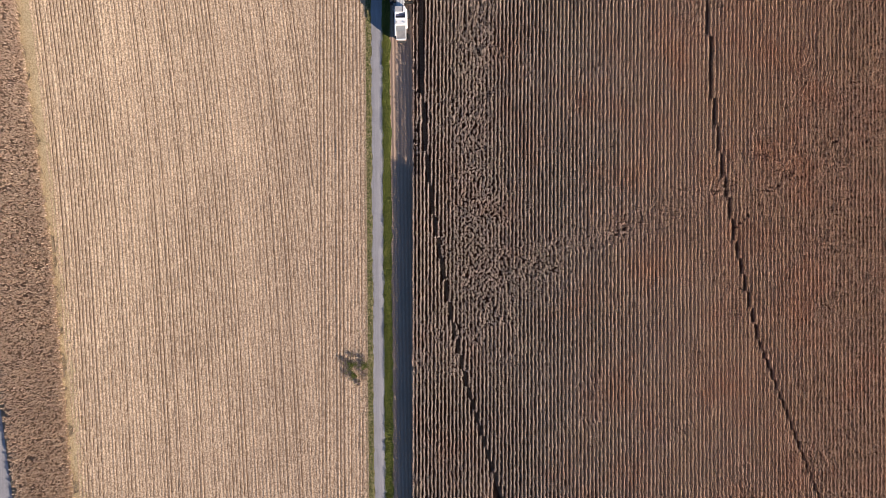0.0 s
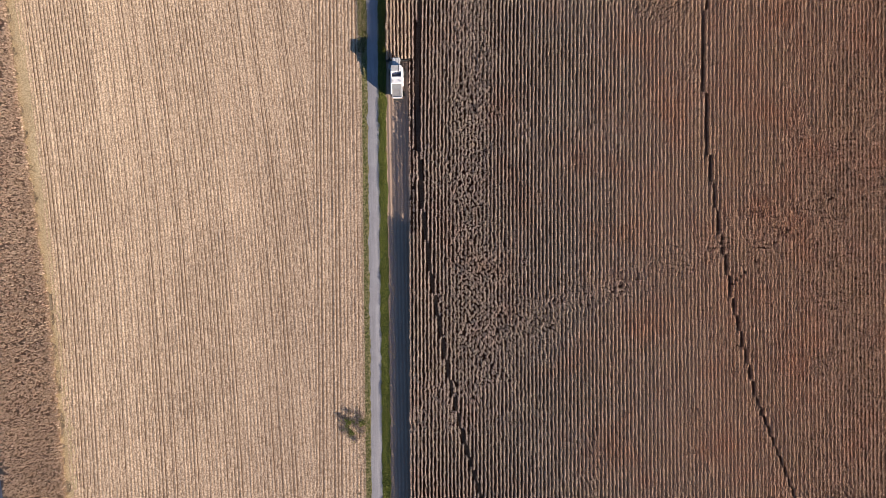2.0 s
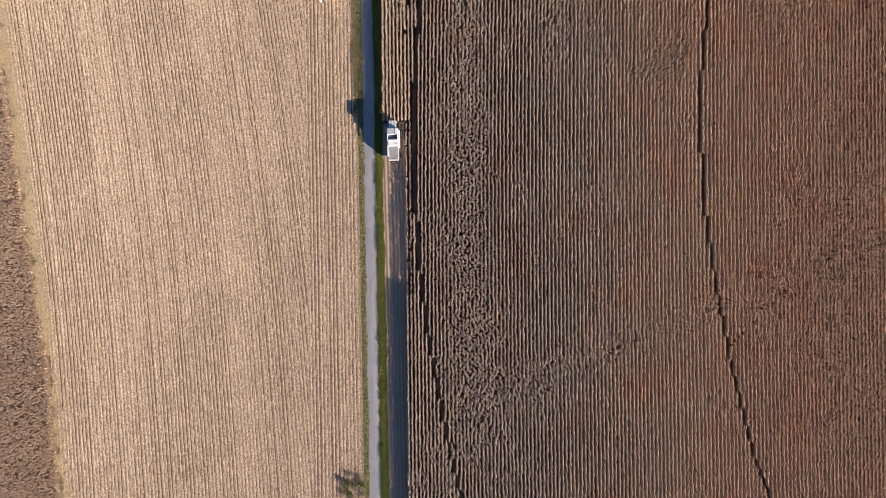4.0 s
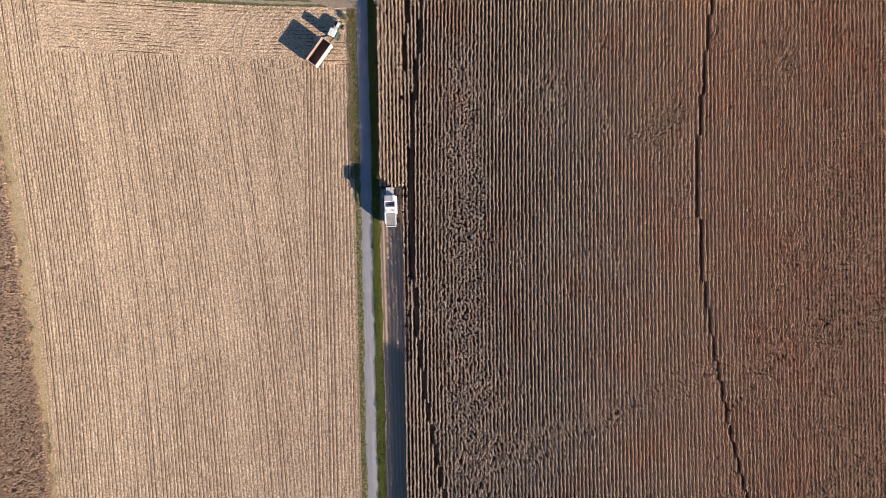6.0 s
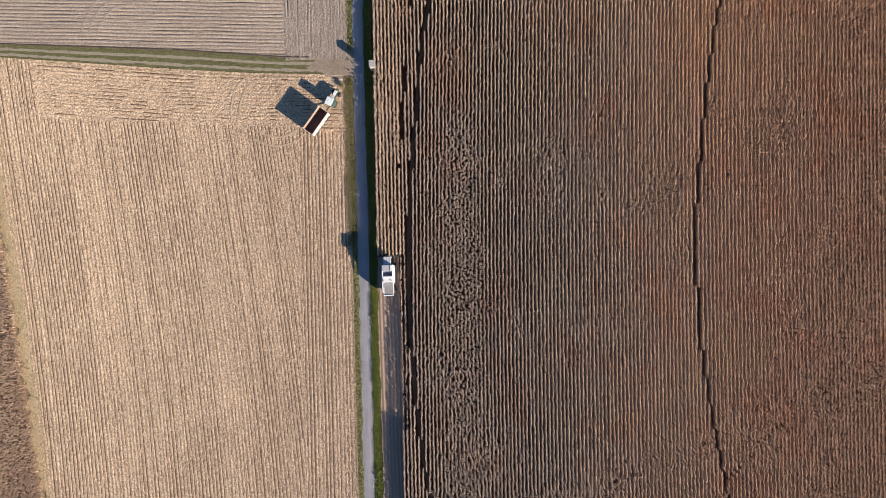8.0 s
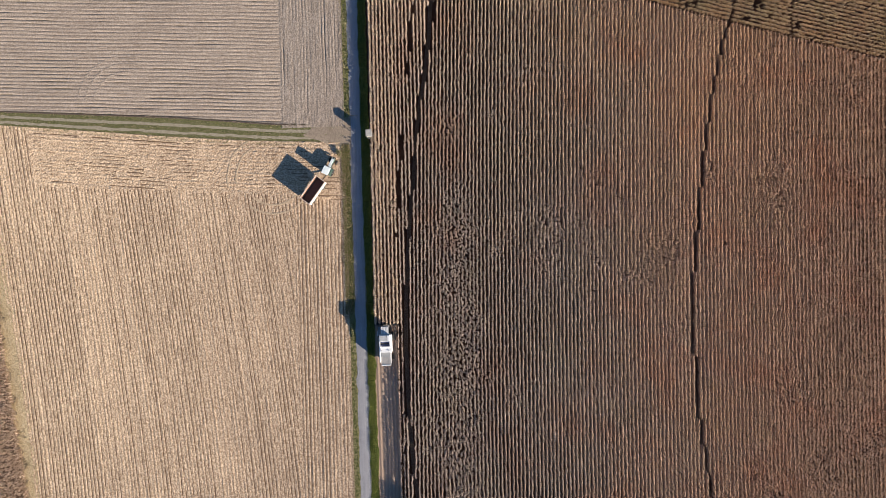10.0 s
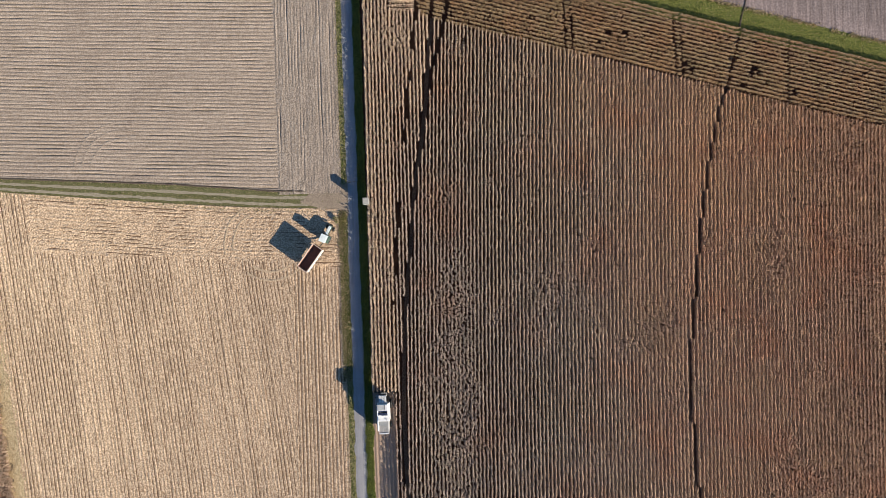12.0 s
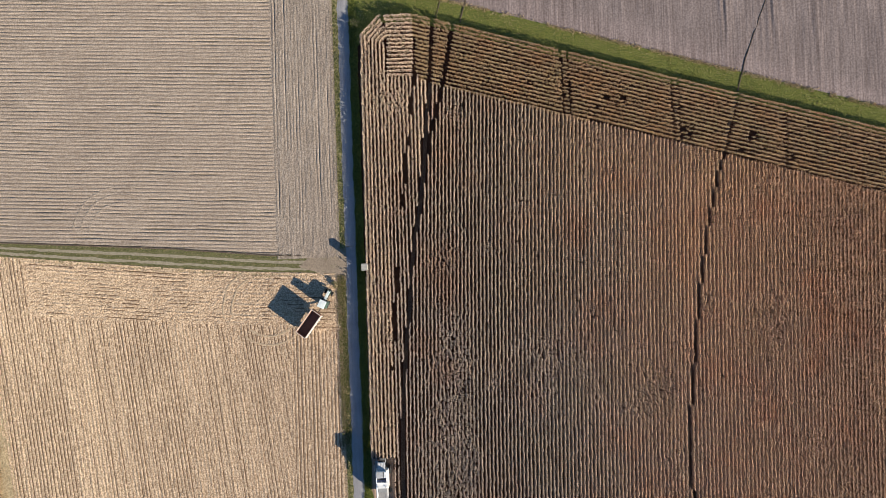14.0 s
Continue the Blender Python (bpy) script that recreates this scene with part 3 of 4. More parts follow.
def corn_plants(x, y, height, along=math.pi / 2, full=1.0, hang=0.0):
    """Dry corn plants: a stalk, drooping leaves, a tassel. Verts, quads and a mark for the tassels.

    The leaves hang out to either side of the row, so that the row is a rounded ridge."""
    n, blades = len(x), 5
    loose = lodged(x, y)
    plane = np.repeat(along + rng.normal(0, 1, n) * (0.16 + 1.0 * loose), blades)
    k = np.tile(np.arange(blades), n)
    H = np.repeat(height, blades)
    m = n * blades
    az = plane + np.pi * (k % 2) + rng.normal(0, 0.3, m)
    hand = np.where((k // 2 + k) % 2 == 0, -1.0, 1.0)  # which side of the row the leaf hangs to
    lx, ly = -np.sin(plane), np.cos(plane)
    out = hand * rng.uniform(0.02, 0.1, m) * full
    base = H * (0.57 + 0.095 * k) + rng.normal(0, 0.03, m) - np.where(hand > 0, hang, 0.0)  # the leaves on the shaded side hang lower
    r = rng.uniform(0.24, 0.38, m) * (1.1 - 0.05 * k)
    rise = rng.uniform(0.04, 0.15, m)
    drop = rng.uniform(0.05, 0.3, m)
    w = rng.uniform(0.085, 0.125, m)
    X, Y = np.repeat(x, blades) + lx * out, np.repeat(y, blades) + ly * out
    cx, sx = np.cos(az), np.sin(az)
    a = np.stack([X, Y, base], 1)
    mid = np.stack([X + cx * r * 0.55, Y + sx * r * 0.55, base + rise], 1)
    tip = np.stack([X + cx * r, Y + sx * r, base + rise - drop], 1)
    side = np.stack([lx * w, ly * w, -hand * rng.uniform(0.35, 0.7, m) * w], 1)
    leaves = np.stack([a, mid + side, tip, mid - side], 1).reshape(-1, 4, 3)
    t = rng.random(n) * np.pi
    c, s, z0 = np.cos(t), np.sin(t), np.zeros(n)
    sx, sy = rng.normal(0, 0.05, n), rng.normal(0, 0.05, n)
    stalk = np.stack([np.stack([x - 0.018 * c, y - 0.018 * s, z0], 1), np.stack([x + 0.018 * c, y + 0.018 * s, z0], 1), np.stack([x + sx + 0.018 * c, y + sy + 0.018 * s, height * 0.93], 1), np.stack([x + sx - 0.018 * c, y + sy - 0.018 * s, height * 0.93], 1)], 1)
    d = 0.06
    top = np.stack([np.stack([x + sx, y + sy, height * 0.9], 1), np.stack([x + sx + d * c, y + sy + d * s, height * 1.03], 1), np.stack([x + 1.6 * sx, y + 1.6 * sy - 0.12, height * 1.08], 1), np.stack([x + sx - d * c, y + sy - d * s, height * 1.03], 1)], 1)
    v = np.concatenate([leaves, stalk, top]).reshape(-1, 3)
    tassel = np.zeros(len(v) // 4, int)
    tassel[-n:] = 1
    return v, np.arange(len(v)).reshape(-1, 4), tassel


# patches where wind or game has disordered the stand: x, y, half width, half length, share
LODGED = ((19.5, 66, 5.0, 11, 0.75), (19.5, 27, 4.5, 17, 0.65), (19.0, 46, 4.5, 9, 0.6), (19.3, -6, 5.5, 18, 0.75), (37, 63, 3.5, 8, 0.5), (53, 69, 12, 6, 0.25), (60, 58, 5, 6, 0.3),
          (87, 19, 16, 12, 0.2), (9.2, 120, 3.5, 5, 0.8), (30, -7, 7, 6, 0.5), (84, 66, 9, 7, 0.12), (36, 100, 12, 8, 0.15),
          (22.4, 117.5, 3, 3, 0.5), (24, 104.8, 2.5, 2.5, 0.4), (18.7, 88.7, 3.5, 5, 0.5))


def lodged(x, y):
    """From 0 to 1: how disordered the stand is."""
    rough = soft_noise(x, y, 2.5, 25)
    total = 0.03 + np.clip((soft_noise(x, y, 7, 21) - 0.52) * 2, 0, 0.5) * rough
    for px, py, wide, long, share in LODGED:
        total = total + share * np.exp(-(((x - px) / wide) ** 2) - ((y - py) / long) ** 2) * (0.5 + 1.3 * rough)
    band = np.exp(-(((y - (-7.0 + 0.376 * (x - 22))) / 3.4) ** 2)) * np.clip((x - 16) / 8, 0, 1) * np.clip((76 - x) / 10, 0.25, 1)
    return np.clip(total + band * (0.25 + 0.7 * rough), 0, 1)


def corn_height(x, y):
    loose = lodged(x, y)
    return 2.12 + (soft_noise(x, y, 7, 31) - 0.5) * 0.14 + (soft_noise(x, y, 0.6, 32) - 0.5) * (0.1 + 0.4 * loose) + rng.normal(0, 0.03, len(x)) + np.where(x < 9.5, 0.12, 0.0) - 0.35 * np.clip((x - 45) / 30, 0, 1)


def in_gap(x, y):
    g = np.abs(x - tram_near(y)) < np.where(y > 22, 0.37, 0.34) + 0.05 * soft_noise(x, y, 1.5, 41) + 0.14 * np.exp(-(((y - 104) / 9) ** 2))
    g |= (np.abs(x - tram_fork(y)) < 0.34 + 0.1 * soft_noise(x, y, 1.5, 45)) & (y > 108) & (y < 126)
    g |= (np.abs(x - tram_twin(y)) < 0.3) & (y > 66) & (soft_noise(y, y * 0, 5, 42) > 0.35)
    g |= np.abs(x - tram_far(y)) < (0.355 + 0.03 * soft_noise(x, y, 1.5, 43)) * np.where(y > headland_south(x), 0.7, 1.0)
    d = (y - 2.6) * 0.71 - (x - 70.8) * 0.70  # a narrow animal trail leaving the far tramline
    g |= (np.abs(d) < 0.24) & (x > 71) & (x < 82) & (soft_noise(x, y, 1.2, 44) > 0.56)
    return g


corn_field = thing("corn_field", "large field of dry ripe corn standing in rows", "corn field")
corn_field["kind"] = "structure"


def corn_row(x, y, material, lower=0.0, along=math.pi / 2, uneven=0.0):
    x, y = np.asarray(x), np.asarray(y)
    loose = lodged(x, y)
    if len(x) < 8:
        return
    _, clump = np.unique(np.floor((x if abs(along) < 0.5 else y) / 0.46), return_inverse=True)  # plants lean together by twos
    pull = lambda size: rng.normal(0, size, clump.max() + 1)[clump]
    x = x + (soft_noise(x * 1.4, y, 0.55, 24) - 0.5) * (0.11 + 0.3 * loose) + pull(0.03)
    x = x + rng.normal(0, 0.02, len(x)) + rng.normal(0, 0.15, len(x)) * loose
    y = y + rng.normal(0, 0.03, len(x)) + rng.normal(0, 0.1, len(x)) * loose + pull(0.04)
    v, f, tassel = corn_plants(x, y, corn_height(x, y) - lower + pull(1.0) * (0.07 + 0.1 * loose + uneven), along, 1.6 if material is YELLOW_CORN else 1.0, {CORN: 0.5, HEADLAND_CORN: 0.15}.get(material, 0.0))
    me = fast_mesh("corn_row", v, f, material, True, TASSEL, tassel)
    new("corn_row", me).parent = corn_field


PLANT = 0.24
ys = np.arange(-56, 139, PLANT)
bend = lambda y: 0.008 * (y - 70) + np.where(y > 0, 0.00015 * np.maximum(y, 0) ** 2, 0)
for k in range(154):  # the main rows, east of the near tramline
    x = 3.2 + CORN_ROW * k + bend(ys)
    keep = (x > tram_near(ys)) & ~in_gap(x, ys) & (x < np.where(ys > 40, 110, 106)) & (ys < headland_south(x)) & (rng.random(len(ys)) > 0.01 + 0.06 * lodged(x, ys))
    far_off, near_off = x - tram_far(ys), x - tram_near(ys)  # the rows beside a tramline lean into it
    x = x - 0.07 * np.sign(far_off) * (np.abs(far_off) < 1.13) - 0.07 * np.sign(near_off) * (np.abs(near_off) < 1.1) * (ys < 20)
    corn_row(x[keep], ys[keep], CORN)
CHAMFER = np.array([(3.6, 133.6), (7.8, 137.9)])  # the cut-off corner of the field, which the outer rows follow


def corner_turn(k, which):
    """Where row k from the edge turns on to the cut-off corner (0) and from it on to the headland (1)."""
    d = (CHAMFER[1] - CHAMFER[0]) / np.hypot(*(CHAMFER[1] - CHAMFER[0]))
    p = CHAMFER[0] + np.array((d[1], -d[0])) * CORN_ROW * k
    if which == 0:
        far = (3.7 + CORN_ROW * k - p[0]) / d[0]
    else:
        far = (137.5 - 0.8 * k - p[1]) / d[1]
    return p + d * far


for k in range(28):  # the rows beside the road
    x = EDGE_X(ys) + CORN_ROW * k
    keep = (x <= tram_near(ys)) & ~in_gap(x, ys) & ((k > 5) | (ys > CUT_END)) & (rng.random(len(ys)) > 0.01)
    keep &= ys < np.where(x < 8.5, corner_turn(k, 0)[1], np.where(x < 15, 125.0, headland_south(x)))
    south = (ys < CUT_END) & (k < 9)  # the rows beside the cut strip stand lower and thinner
    ripe = keep & ~south & ((k < 7) | (ys > 104 + 6 * soft_noise(x, ys, 4, 53)))
    corn_row(x[ripe], ys[ripe], YELLOW_CORN, 0.0, math.pi / 2, 0.1 if k < 3 else 0.0)
    corn_row(x[keep & ~south & ~ripe], ys[keep & ~south & ~ripe], CORN)
    thin = south & (ys > 14) & (k < 8)  # ripe, low and thin along the strip just cut
    corn_row(x[keep & south & ~thin], ys[keep & south & ~thin], CORN, 0.08)
    low = keep & thin & (rng.random(len(ys)) > 0.3)
    corn_row(x[low], ys[low], CORN, 0.75)
    if k in (6, 7, 8):  # with leaves down to the ground further back
        fill = keep & south & (ys < 14)
        corn_row(x[fill] + 0.04, ys[fill] + 0.12, CORN, 0.55)
        corn_row(x[fill] - 0.04, ys[fill] + 0.06, CORN, 1.05)
    if k < 2:  # the outermost rows stand thicker
        corn_row(x[keep] + 0.1, ys[keep] + 0.1, YELLOW_CORN, 0.35)
    if k < 7:  # and turn round the corner
        a, b = corner_turn(k, 0), corner_turn(k, 1)
        go = np.arange(0, np.hypot(*(b - a)), PLANT)
        bx, by = (a + np.outer(go / max(go[-1], 0.1), b - a)).T
        corn_row(bx, by, YELLOW_CORN, 0.0, math.atan2(*(b - a)[::-1]))
xs = np.arange(8.6, 111, PLANT)
# beaten-down spots in the headland: x, y, half width, half length
PITS = ((52.5, 118.1, 1.0, 1.6), (50.6, 117.2, 1.6, 0.7), (56.0, 118.6, 1.5, 0.6), (37.3, 122.7, 1.2, 0.7), (68.2, 111.6, 1.6, 2.2), (76.9, 112.6, 1.0, 1.8), (80.6, 110.4, 1.8, 1.5),
        (79.9, 107.0, 2.6, 0.6), (92.0, 102.6, 2.8, 0.6), (94, 107, 1.8, 0.8), (104.2, 98.8, 2.6, 0.7), (88.5, 105.6, 1.2, 0.8))
for k in range(17):  # the headland rows along the grass
    y = corn_north(xs) - 0.25 - 0.8 * k
    start = corner_turn(k, 1)[0] if k < 7 else 8.6
    keep = (xs > start) & (y > np.where(xs < 15, 125.4, headland_south(xs))) & ~in_gap(xs, y) & (rng.random(len(xs)) > 0.04)
    for a, b, wide in ((18.1, 0.08, 0.4), (22.3, 0.2, 0.5), (43.6, -0.02, 0.25), (45.0, -0.02, 0.2), (65.3, -0.03, 0.25), (66.6, -0.02, 0.2), (87.9, 0.045, 0.22)):
        keep &= np.abs(xs - a - b * (y - 134 + 0.29 * (a - 27))) > wide
    for px, py, wide, long in PITS:
        keep &= (((xs - px) / wide) ** 2 + ((y - py + 0.2 * (xs - px)) / long) ** 2 > 1.5 * soft_noise(xs, y, 0.8, 52) - 0.15) | (rng.random(len(xs)) < 0.35)
    corn_row(xs[keep & (xs > 14)], y[keep & (xs > 14)], HEADLAND_CORN, 0.1 * (k < 8), -0.28)
    corn_row(xs[keep & (xs <= 14)], y[keep & (xs <= 14)], YELLOW_CORN, 0.0, -0.05)

def scatter(name, label, category, x, y, material, **how):
    ob = new(name, fast_mesh(name, *tufts(x, y, **how), material))
    return tagged(ob, label, category, kind="stuff")


def area(n, x0, x1, y0, y1):
    return rng.uniform(x0, x1, n), rng.uniform(y0, y1, n)


# grass of the verges, the strip beyond the corn, the margin and the track
x, y = area(9000, -2.8, -1.0, -67, 150)
keep = (x < -1.35 + 0.25 * soft_noise(y, y * 0 + 2, 1.5, 61)) & ((y < 85.6) | (y > 90.4))
dry = rng.random(9000) < 0.25 + 0.6 * np.clip((-1.9 - x) / 0.6, 0, 1)
scatter("dry_verge_grass", "dry pale grass on the verge", "grass", x[keep & dry], y[keep & dry], DRY_GRASS, height=(0.08, 0.25), reach=(0.06, 0.2), blades=3, width=0.022)
keep &= ~dry
scatter("verge_grass", "short green grass on the verge", "grass", x[keep], y[keep], GRASS, height=(0.08, 0.28), reach=(0.06, 0.22), blades=3, width=0.024)
x, y = area(15000, 1.0, 2.65, -60, 150)
scatter("verge_grass", "short green grass between road and corn", "grass", x, y, LUSH_GRASS, height=(0.06, 0.24), reach=(0.08, 0.3), blades=3, width=0.024)
x, y = area(5000, 1.0, 2.0, -60, 150)
keep = rng.random(5000) < 1.6 * soft_noise(y, y * 0, 1.7, 63) - 0.25
scatter("tall_grass", "taller grass at the edge of the road", "grass", x[keep], y[keep], GRASS, height=(0.25, 0.5), reach=(0.05, 0.25), blades=4, width=0.024)
x, y = area(42000, 3, 110, 105, 146)
keep = (y > corn_corner(x) + np.where(x < 8, 0.3, 1.1)) & (y < grass_north(x) + 0.3 * soft_noise(x, y, 1.5, 62))
dry = keep & (rng.random(42000) < np.clip((y - corn_corner(x) - 1.5) / 8, 0, 0.45))
keep &= ~dry
scatter("dry_grass", "yellowing grass among the green strip", "grass", x[dry], y[dry], DRY_GRASS, height=(0.1, 0.25), reach=(0.08, 0.2), blades=3, width=0.02)
scatter("strip_grass", "green grass strip in the shade of the corn", "grass", x[keep], y[keep], LUSH_GRASS, height=(0.08, 0.26), reach=(0.06, 0.22), blades=5, width=0.024)
x = rng.uniform(3, 110, 2600)
y = grass_north(x) + rng.normal(-0.15, 0.25, 2600)
keep = soft_noise(x, y, 1.1, 64) > 0.35
scatter("dry_grass", "pale dry grass clumps along the bare field", "grass", x[keep], y[keep], DRY_GRASS, height=(0.12, 0.3), reach=(0.1, 0.28), blades=5, width=0.03)
x, y = area(34000, -80, -58, -67, 94)
keep = (x > yellow_west(y) - 1.4 * rng.random(34000)) & (x < yellow_east(y) + 3.5 * rng.random(34000) ** 3)
scatter("margin_grass", "dry yellow grass along the stubble", "grass", x[keep], y[keep], DRY_GRASS, height=(0.08, 0.28), reach=(0.06, 0.25), blades=5, width=0.026)
x, y = area(30000, -100, -2.5, 84, 97)
s = (y - track_south(x)) / (track_north(x) - track_south(x))
keep = (s > -0.3 * rng.random(len(x))) & (s < 1.08) & (np.abs(s - 0.3) > 0.08) & (np.abs(s - 0.66) > 0.08) & ((x < -12) | (rng.random(len(x)) < 0.35)) & ((s < 0.16) | (s > 0.8) | (np.abs(s - 0.48) < 0.07))
worn = rng.random(len(x)) < 0.4
scatter("dry_track_grass", "dry pale grass along the farm track", "grass", x[keep & worn], y[keep & worn], DRY_GRASS, height=(0.05, 0.15), reach=(0.05, 0.18), blades=3, width=0.02)
keep &= ~worn
scatter("track_grass", "patchy grass along the farm track", "grass", x[keep], y[keep], GRASS, height=(0.05, 0.2), reach=(0.05, 0.18), blades=3, width=0.022)


x, y = area(62000, -90, -58, -60, 80)
keep = (x > west_corn_west(y)) & (x < yellow_west(y) + 0.1) & (soft_noise(x, y * 1.4, 1.0, 66) > 0.12)
x = np.round(x / 0.5) * 0.5 + rng.normal(0, 0.13, len(x))
scatter("west_crop", "dense dry brown crop in a strip field", "crop", x[keep], y[keep], BROWN_CROP, height=(0.4, 0.65), reach=(0.12, 0.36), blades=4, width=0.085, z=0.33)


# stubble: short cut stalks and straw in rows
def stubble_points():
    out = []
    ys = np.arange(-67, 92, 0.2)
    for k in range(136):  # oblique rows
        x = -13.0 - ROW * (k - 20) + oblique(ys)
        keep = (x < -13.2 + 0.6 * soft_noise(ys, ys * 0, 6, 71)) & (x > yellow_east(ys) + 0.3) & ((ys < turn_line(x)) | (x < yellow_east(ys) + 9.0)) & (ys < track_south(x))
        out.append((x[keep], ys[keep]))
    for k in range(14):  # rows beside the road
        x = -3.2 - ROW * k + 0.0 * ys
        keep = (x > -13.4) & (ys < turn_line(x))
        out.append((x[keep], ys[keep]))
    xs = np.arange(-78, -2.6, 0.2)
    for k in range(17):  # headland rows along the track
        y = track_south(xs) - 0.5 - ROW * k
        keep = (y > turn_line(xs)) & (xs > yellow_east(y) + 9.0)
        out.append((xs[keep], y[keep]))
    return np.concatenate([a for a, _ in out]), np.concatenate([b for _, b in out])


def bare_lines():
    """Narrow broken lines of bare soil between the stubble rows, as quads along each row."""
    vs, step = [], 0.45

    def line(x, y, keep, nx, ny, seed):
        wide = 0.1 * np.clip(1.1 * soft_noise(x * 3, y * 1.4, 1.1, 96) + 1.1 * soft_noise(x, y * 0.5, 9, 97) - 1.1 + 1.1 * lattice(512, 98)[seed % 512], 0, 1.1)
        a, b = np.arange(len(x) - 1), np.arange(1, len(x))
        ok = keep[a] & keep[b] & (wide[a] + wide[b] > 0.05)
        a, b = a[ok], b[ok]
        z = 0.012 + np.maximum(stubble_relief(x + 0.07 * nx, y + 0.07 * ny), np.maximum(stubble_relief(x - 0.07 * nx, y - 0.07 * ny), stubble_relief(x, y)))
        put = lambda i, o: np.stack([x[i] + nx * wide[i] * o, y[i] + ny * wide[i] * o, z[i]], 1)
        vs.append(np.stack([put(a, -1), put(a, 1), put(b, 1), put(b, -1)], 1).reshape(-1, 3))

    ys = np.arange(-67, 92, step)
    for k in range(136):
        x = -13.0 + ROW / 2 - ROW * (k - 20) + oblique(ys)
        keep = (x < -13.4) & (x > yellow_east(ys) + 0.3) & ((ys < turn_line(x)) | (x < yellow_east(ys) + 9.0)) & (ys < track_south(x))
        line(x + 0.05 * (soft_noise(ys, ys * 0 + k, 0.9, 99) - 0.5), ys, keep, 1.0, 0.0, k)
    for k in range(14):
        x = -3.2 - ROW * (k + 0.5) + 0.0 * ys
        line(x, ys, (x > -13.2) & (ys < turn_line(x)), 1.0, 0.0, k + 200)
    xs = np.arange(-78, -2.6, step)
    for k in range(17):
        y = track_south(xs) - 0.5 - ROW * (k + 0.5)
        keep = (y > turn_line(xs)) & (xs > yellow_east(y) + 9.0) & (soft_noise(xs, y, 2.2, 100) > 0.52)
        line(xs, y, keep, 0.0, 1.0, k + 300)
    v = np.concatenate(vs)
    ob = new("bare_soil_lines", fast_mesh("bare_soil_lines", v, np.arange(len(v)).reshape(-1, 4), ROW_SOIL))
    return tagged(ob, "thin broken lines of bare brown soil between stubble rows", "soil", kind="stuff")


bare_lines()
x, y = stubble_points()
keep = rng.random(len(x)) < (0.6 + 0.5 * soft_noise(x, y, 6, 72)) * (0.6 + 0.7 * row_share(x, y))
x, y = x[keep] + rng.normal(0, 0.09, keep.sum()), y[keep] + rng.normal(0, 0.06, keep.sum())
scatter("stubble", "cut straw stubble in rows", "stubble", x, y, STRAW, height=(0.06, 0.17), reach=(0.02, 0.22), blades=2, width=0.045)
x, y = area(60000, -77, -2.6, -56, 92)
y[:9000] = rng.uniform(73, 92, 9000)  # thicker where the machines turned
keep = (x > yellow_east(y)) & (y < track_south(x)) & ((np.arange(60000) > 9000) | (y > turn_line(x)))
scatter("loose_straw", "loose straw lying on the stubble", "straw", x[keep], y[keep], STRAW, height=(0.01, 0.06), reach=(0.12, 0.4), blades=1, width=0.035)
x, y = area(6500, 2.8, 7.0, -67, CUT_END)
keep = rng.random(6500) < 0.05 + 0.3 * np.exp(-(((x - 3.9) / 0.5) ** 2))
scatter("husks", "pale corn husks scattered on the cut strip", "husks", x[keep], y[keep], HUSK, height=(0.01, 0.08), reach=(0.08, 0.25), blades=1, width=0.03)


# ---- vehicles ----
def wheel(parent, x, y, radius, width, hub=0.55, paint=None, side=1):
    """A wheel with its axle along x: tyre with lugs, rim and hub."""
    r, w = radius, width / 2
    bm = lathe_x([(-w, r * hub), (-w, r * 0.9), (-w * 0.8, r * 0.97), (w * 0.8, r * 0.97), (w, r * 0.9), (w, r * hub)])
    for k in range(18):
        turn = Matrix.Rotation(2 * math.pi * k / 18, 4, "X")
        box(-w * 0.9, -0.05, r * 0.93, 0.02, 0.05, r, m=turn @ Matrix.Rotation(0.35, 4, "Z"), bm=bm)
        box(-0.02, -0.05, r * 0.93, w * 0.9, 0.05, r, m=turn @ Matrix.Rotation(-0.35, 4, "Z"), bm=bm)
    bmesh.ops.translate(bm, vec=(x, y, r), verts=bm.verts)
    tyre = part("tyre", bm, RUBBER, parent, "black lugged tyre")
    o = side * w
    bm = lathe_x([(o * 0.5, r * hub), (o * 0.9, r * hub), (o * 0.7, r * 0.3), (o * 1.0, r * 0.18), (o * 1.02, 0.02)])
    bmesh.ops.translate(bm, vec=(x, y, r), verts=bm.verts)
    part("rim", bm, paint or LIGHT_GREY, tyre, "pale steel rim")
    return tyre


def combine_harvester(at):
    """Front towards +y, origin on the ground under the middle of the body."""
    c = thing("combine_harvester", "white and grey combine harvester cutting the corn strip", "combine harvester", at)
    body = part("body", prism([(-3.0, 0.9), (-3.3, 1.5), (-3.3, 2.25), (-0.9, 2.45), (-0.9, 2.75), (2.6, 2.75), (2.6, 1.2), (1.6, 0.75), (-2.0, 0.7)], -0.95, 0.95, 0.04), LIGHT_GREY, c, "light grey threshing body")
    for s in (-1, 1):
        cover = part("side_cover", prism([(-1.0, 1.15), (-1.1, 2.5), (-1.0, 2.72), (2.5, 2.72), (2.5, 1.45), (0.4, 1.25)], s * 0.97, s * 1.22, 0.05), WHITE, c, "white side cover")
        for y0, y1 in ((-0.9, 0.8), (0.95, 2.35)):
            part("door_panel", box(s * 1.2 - 0.03, y0, 1.5, s * 1.2 + 0.05, y1, 2.15, 0.02), WHITE, cover)
    # grain tank with its open mouth
    tank = part("grain_tank", box(-1.0, 1.3, 2.76, 1.02, 2.55, 3.92, 0.03), WHITE, c, "tall white grain tank")
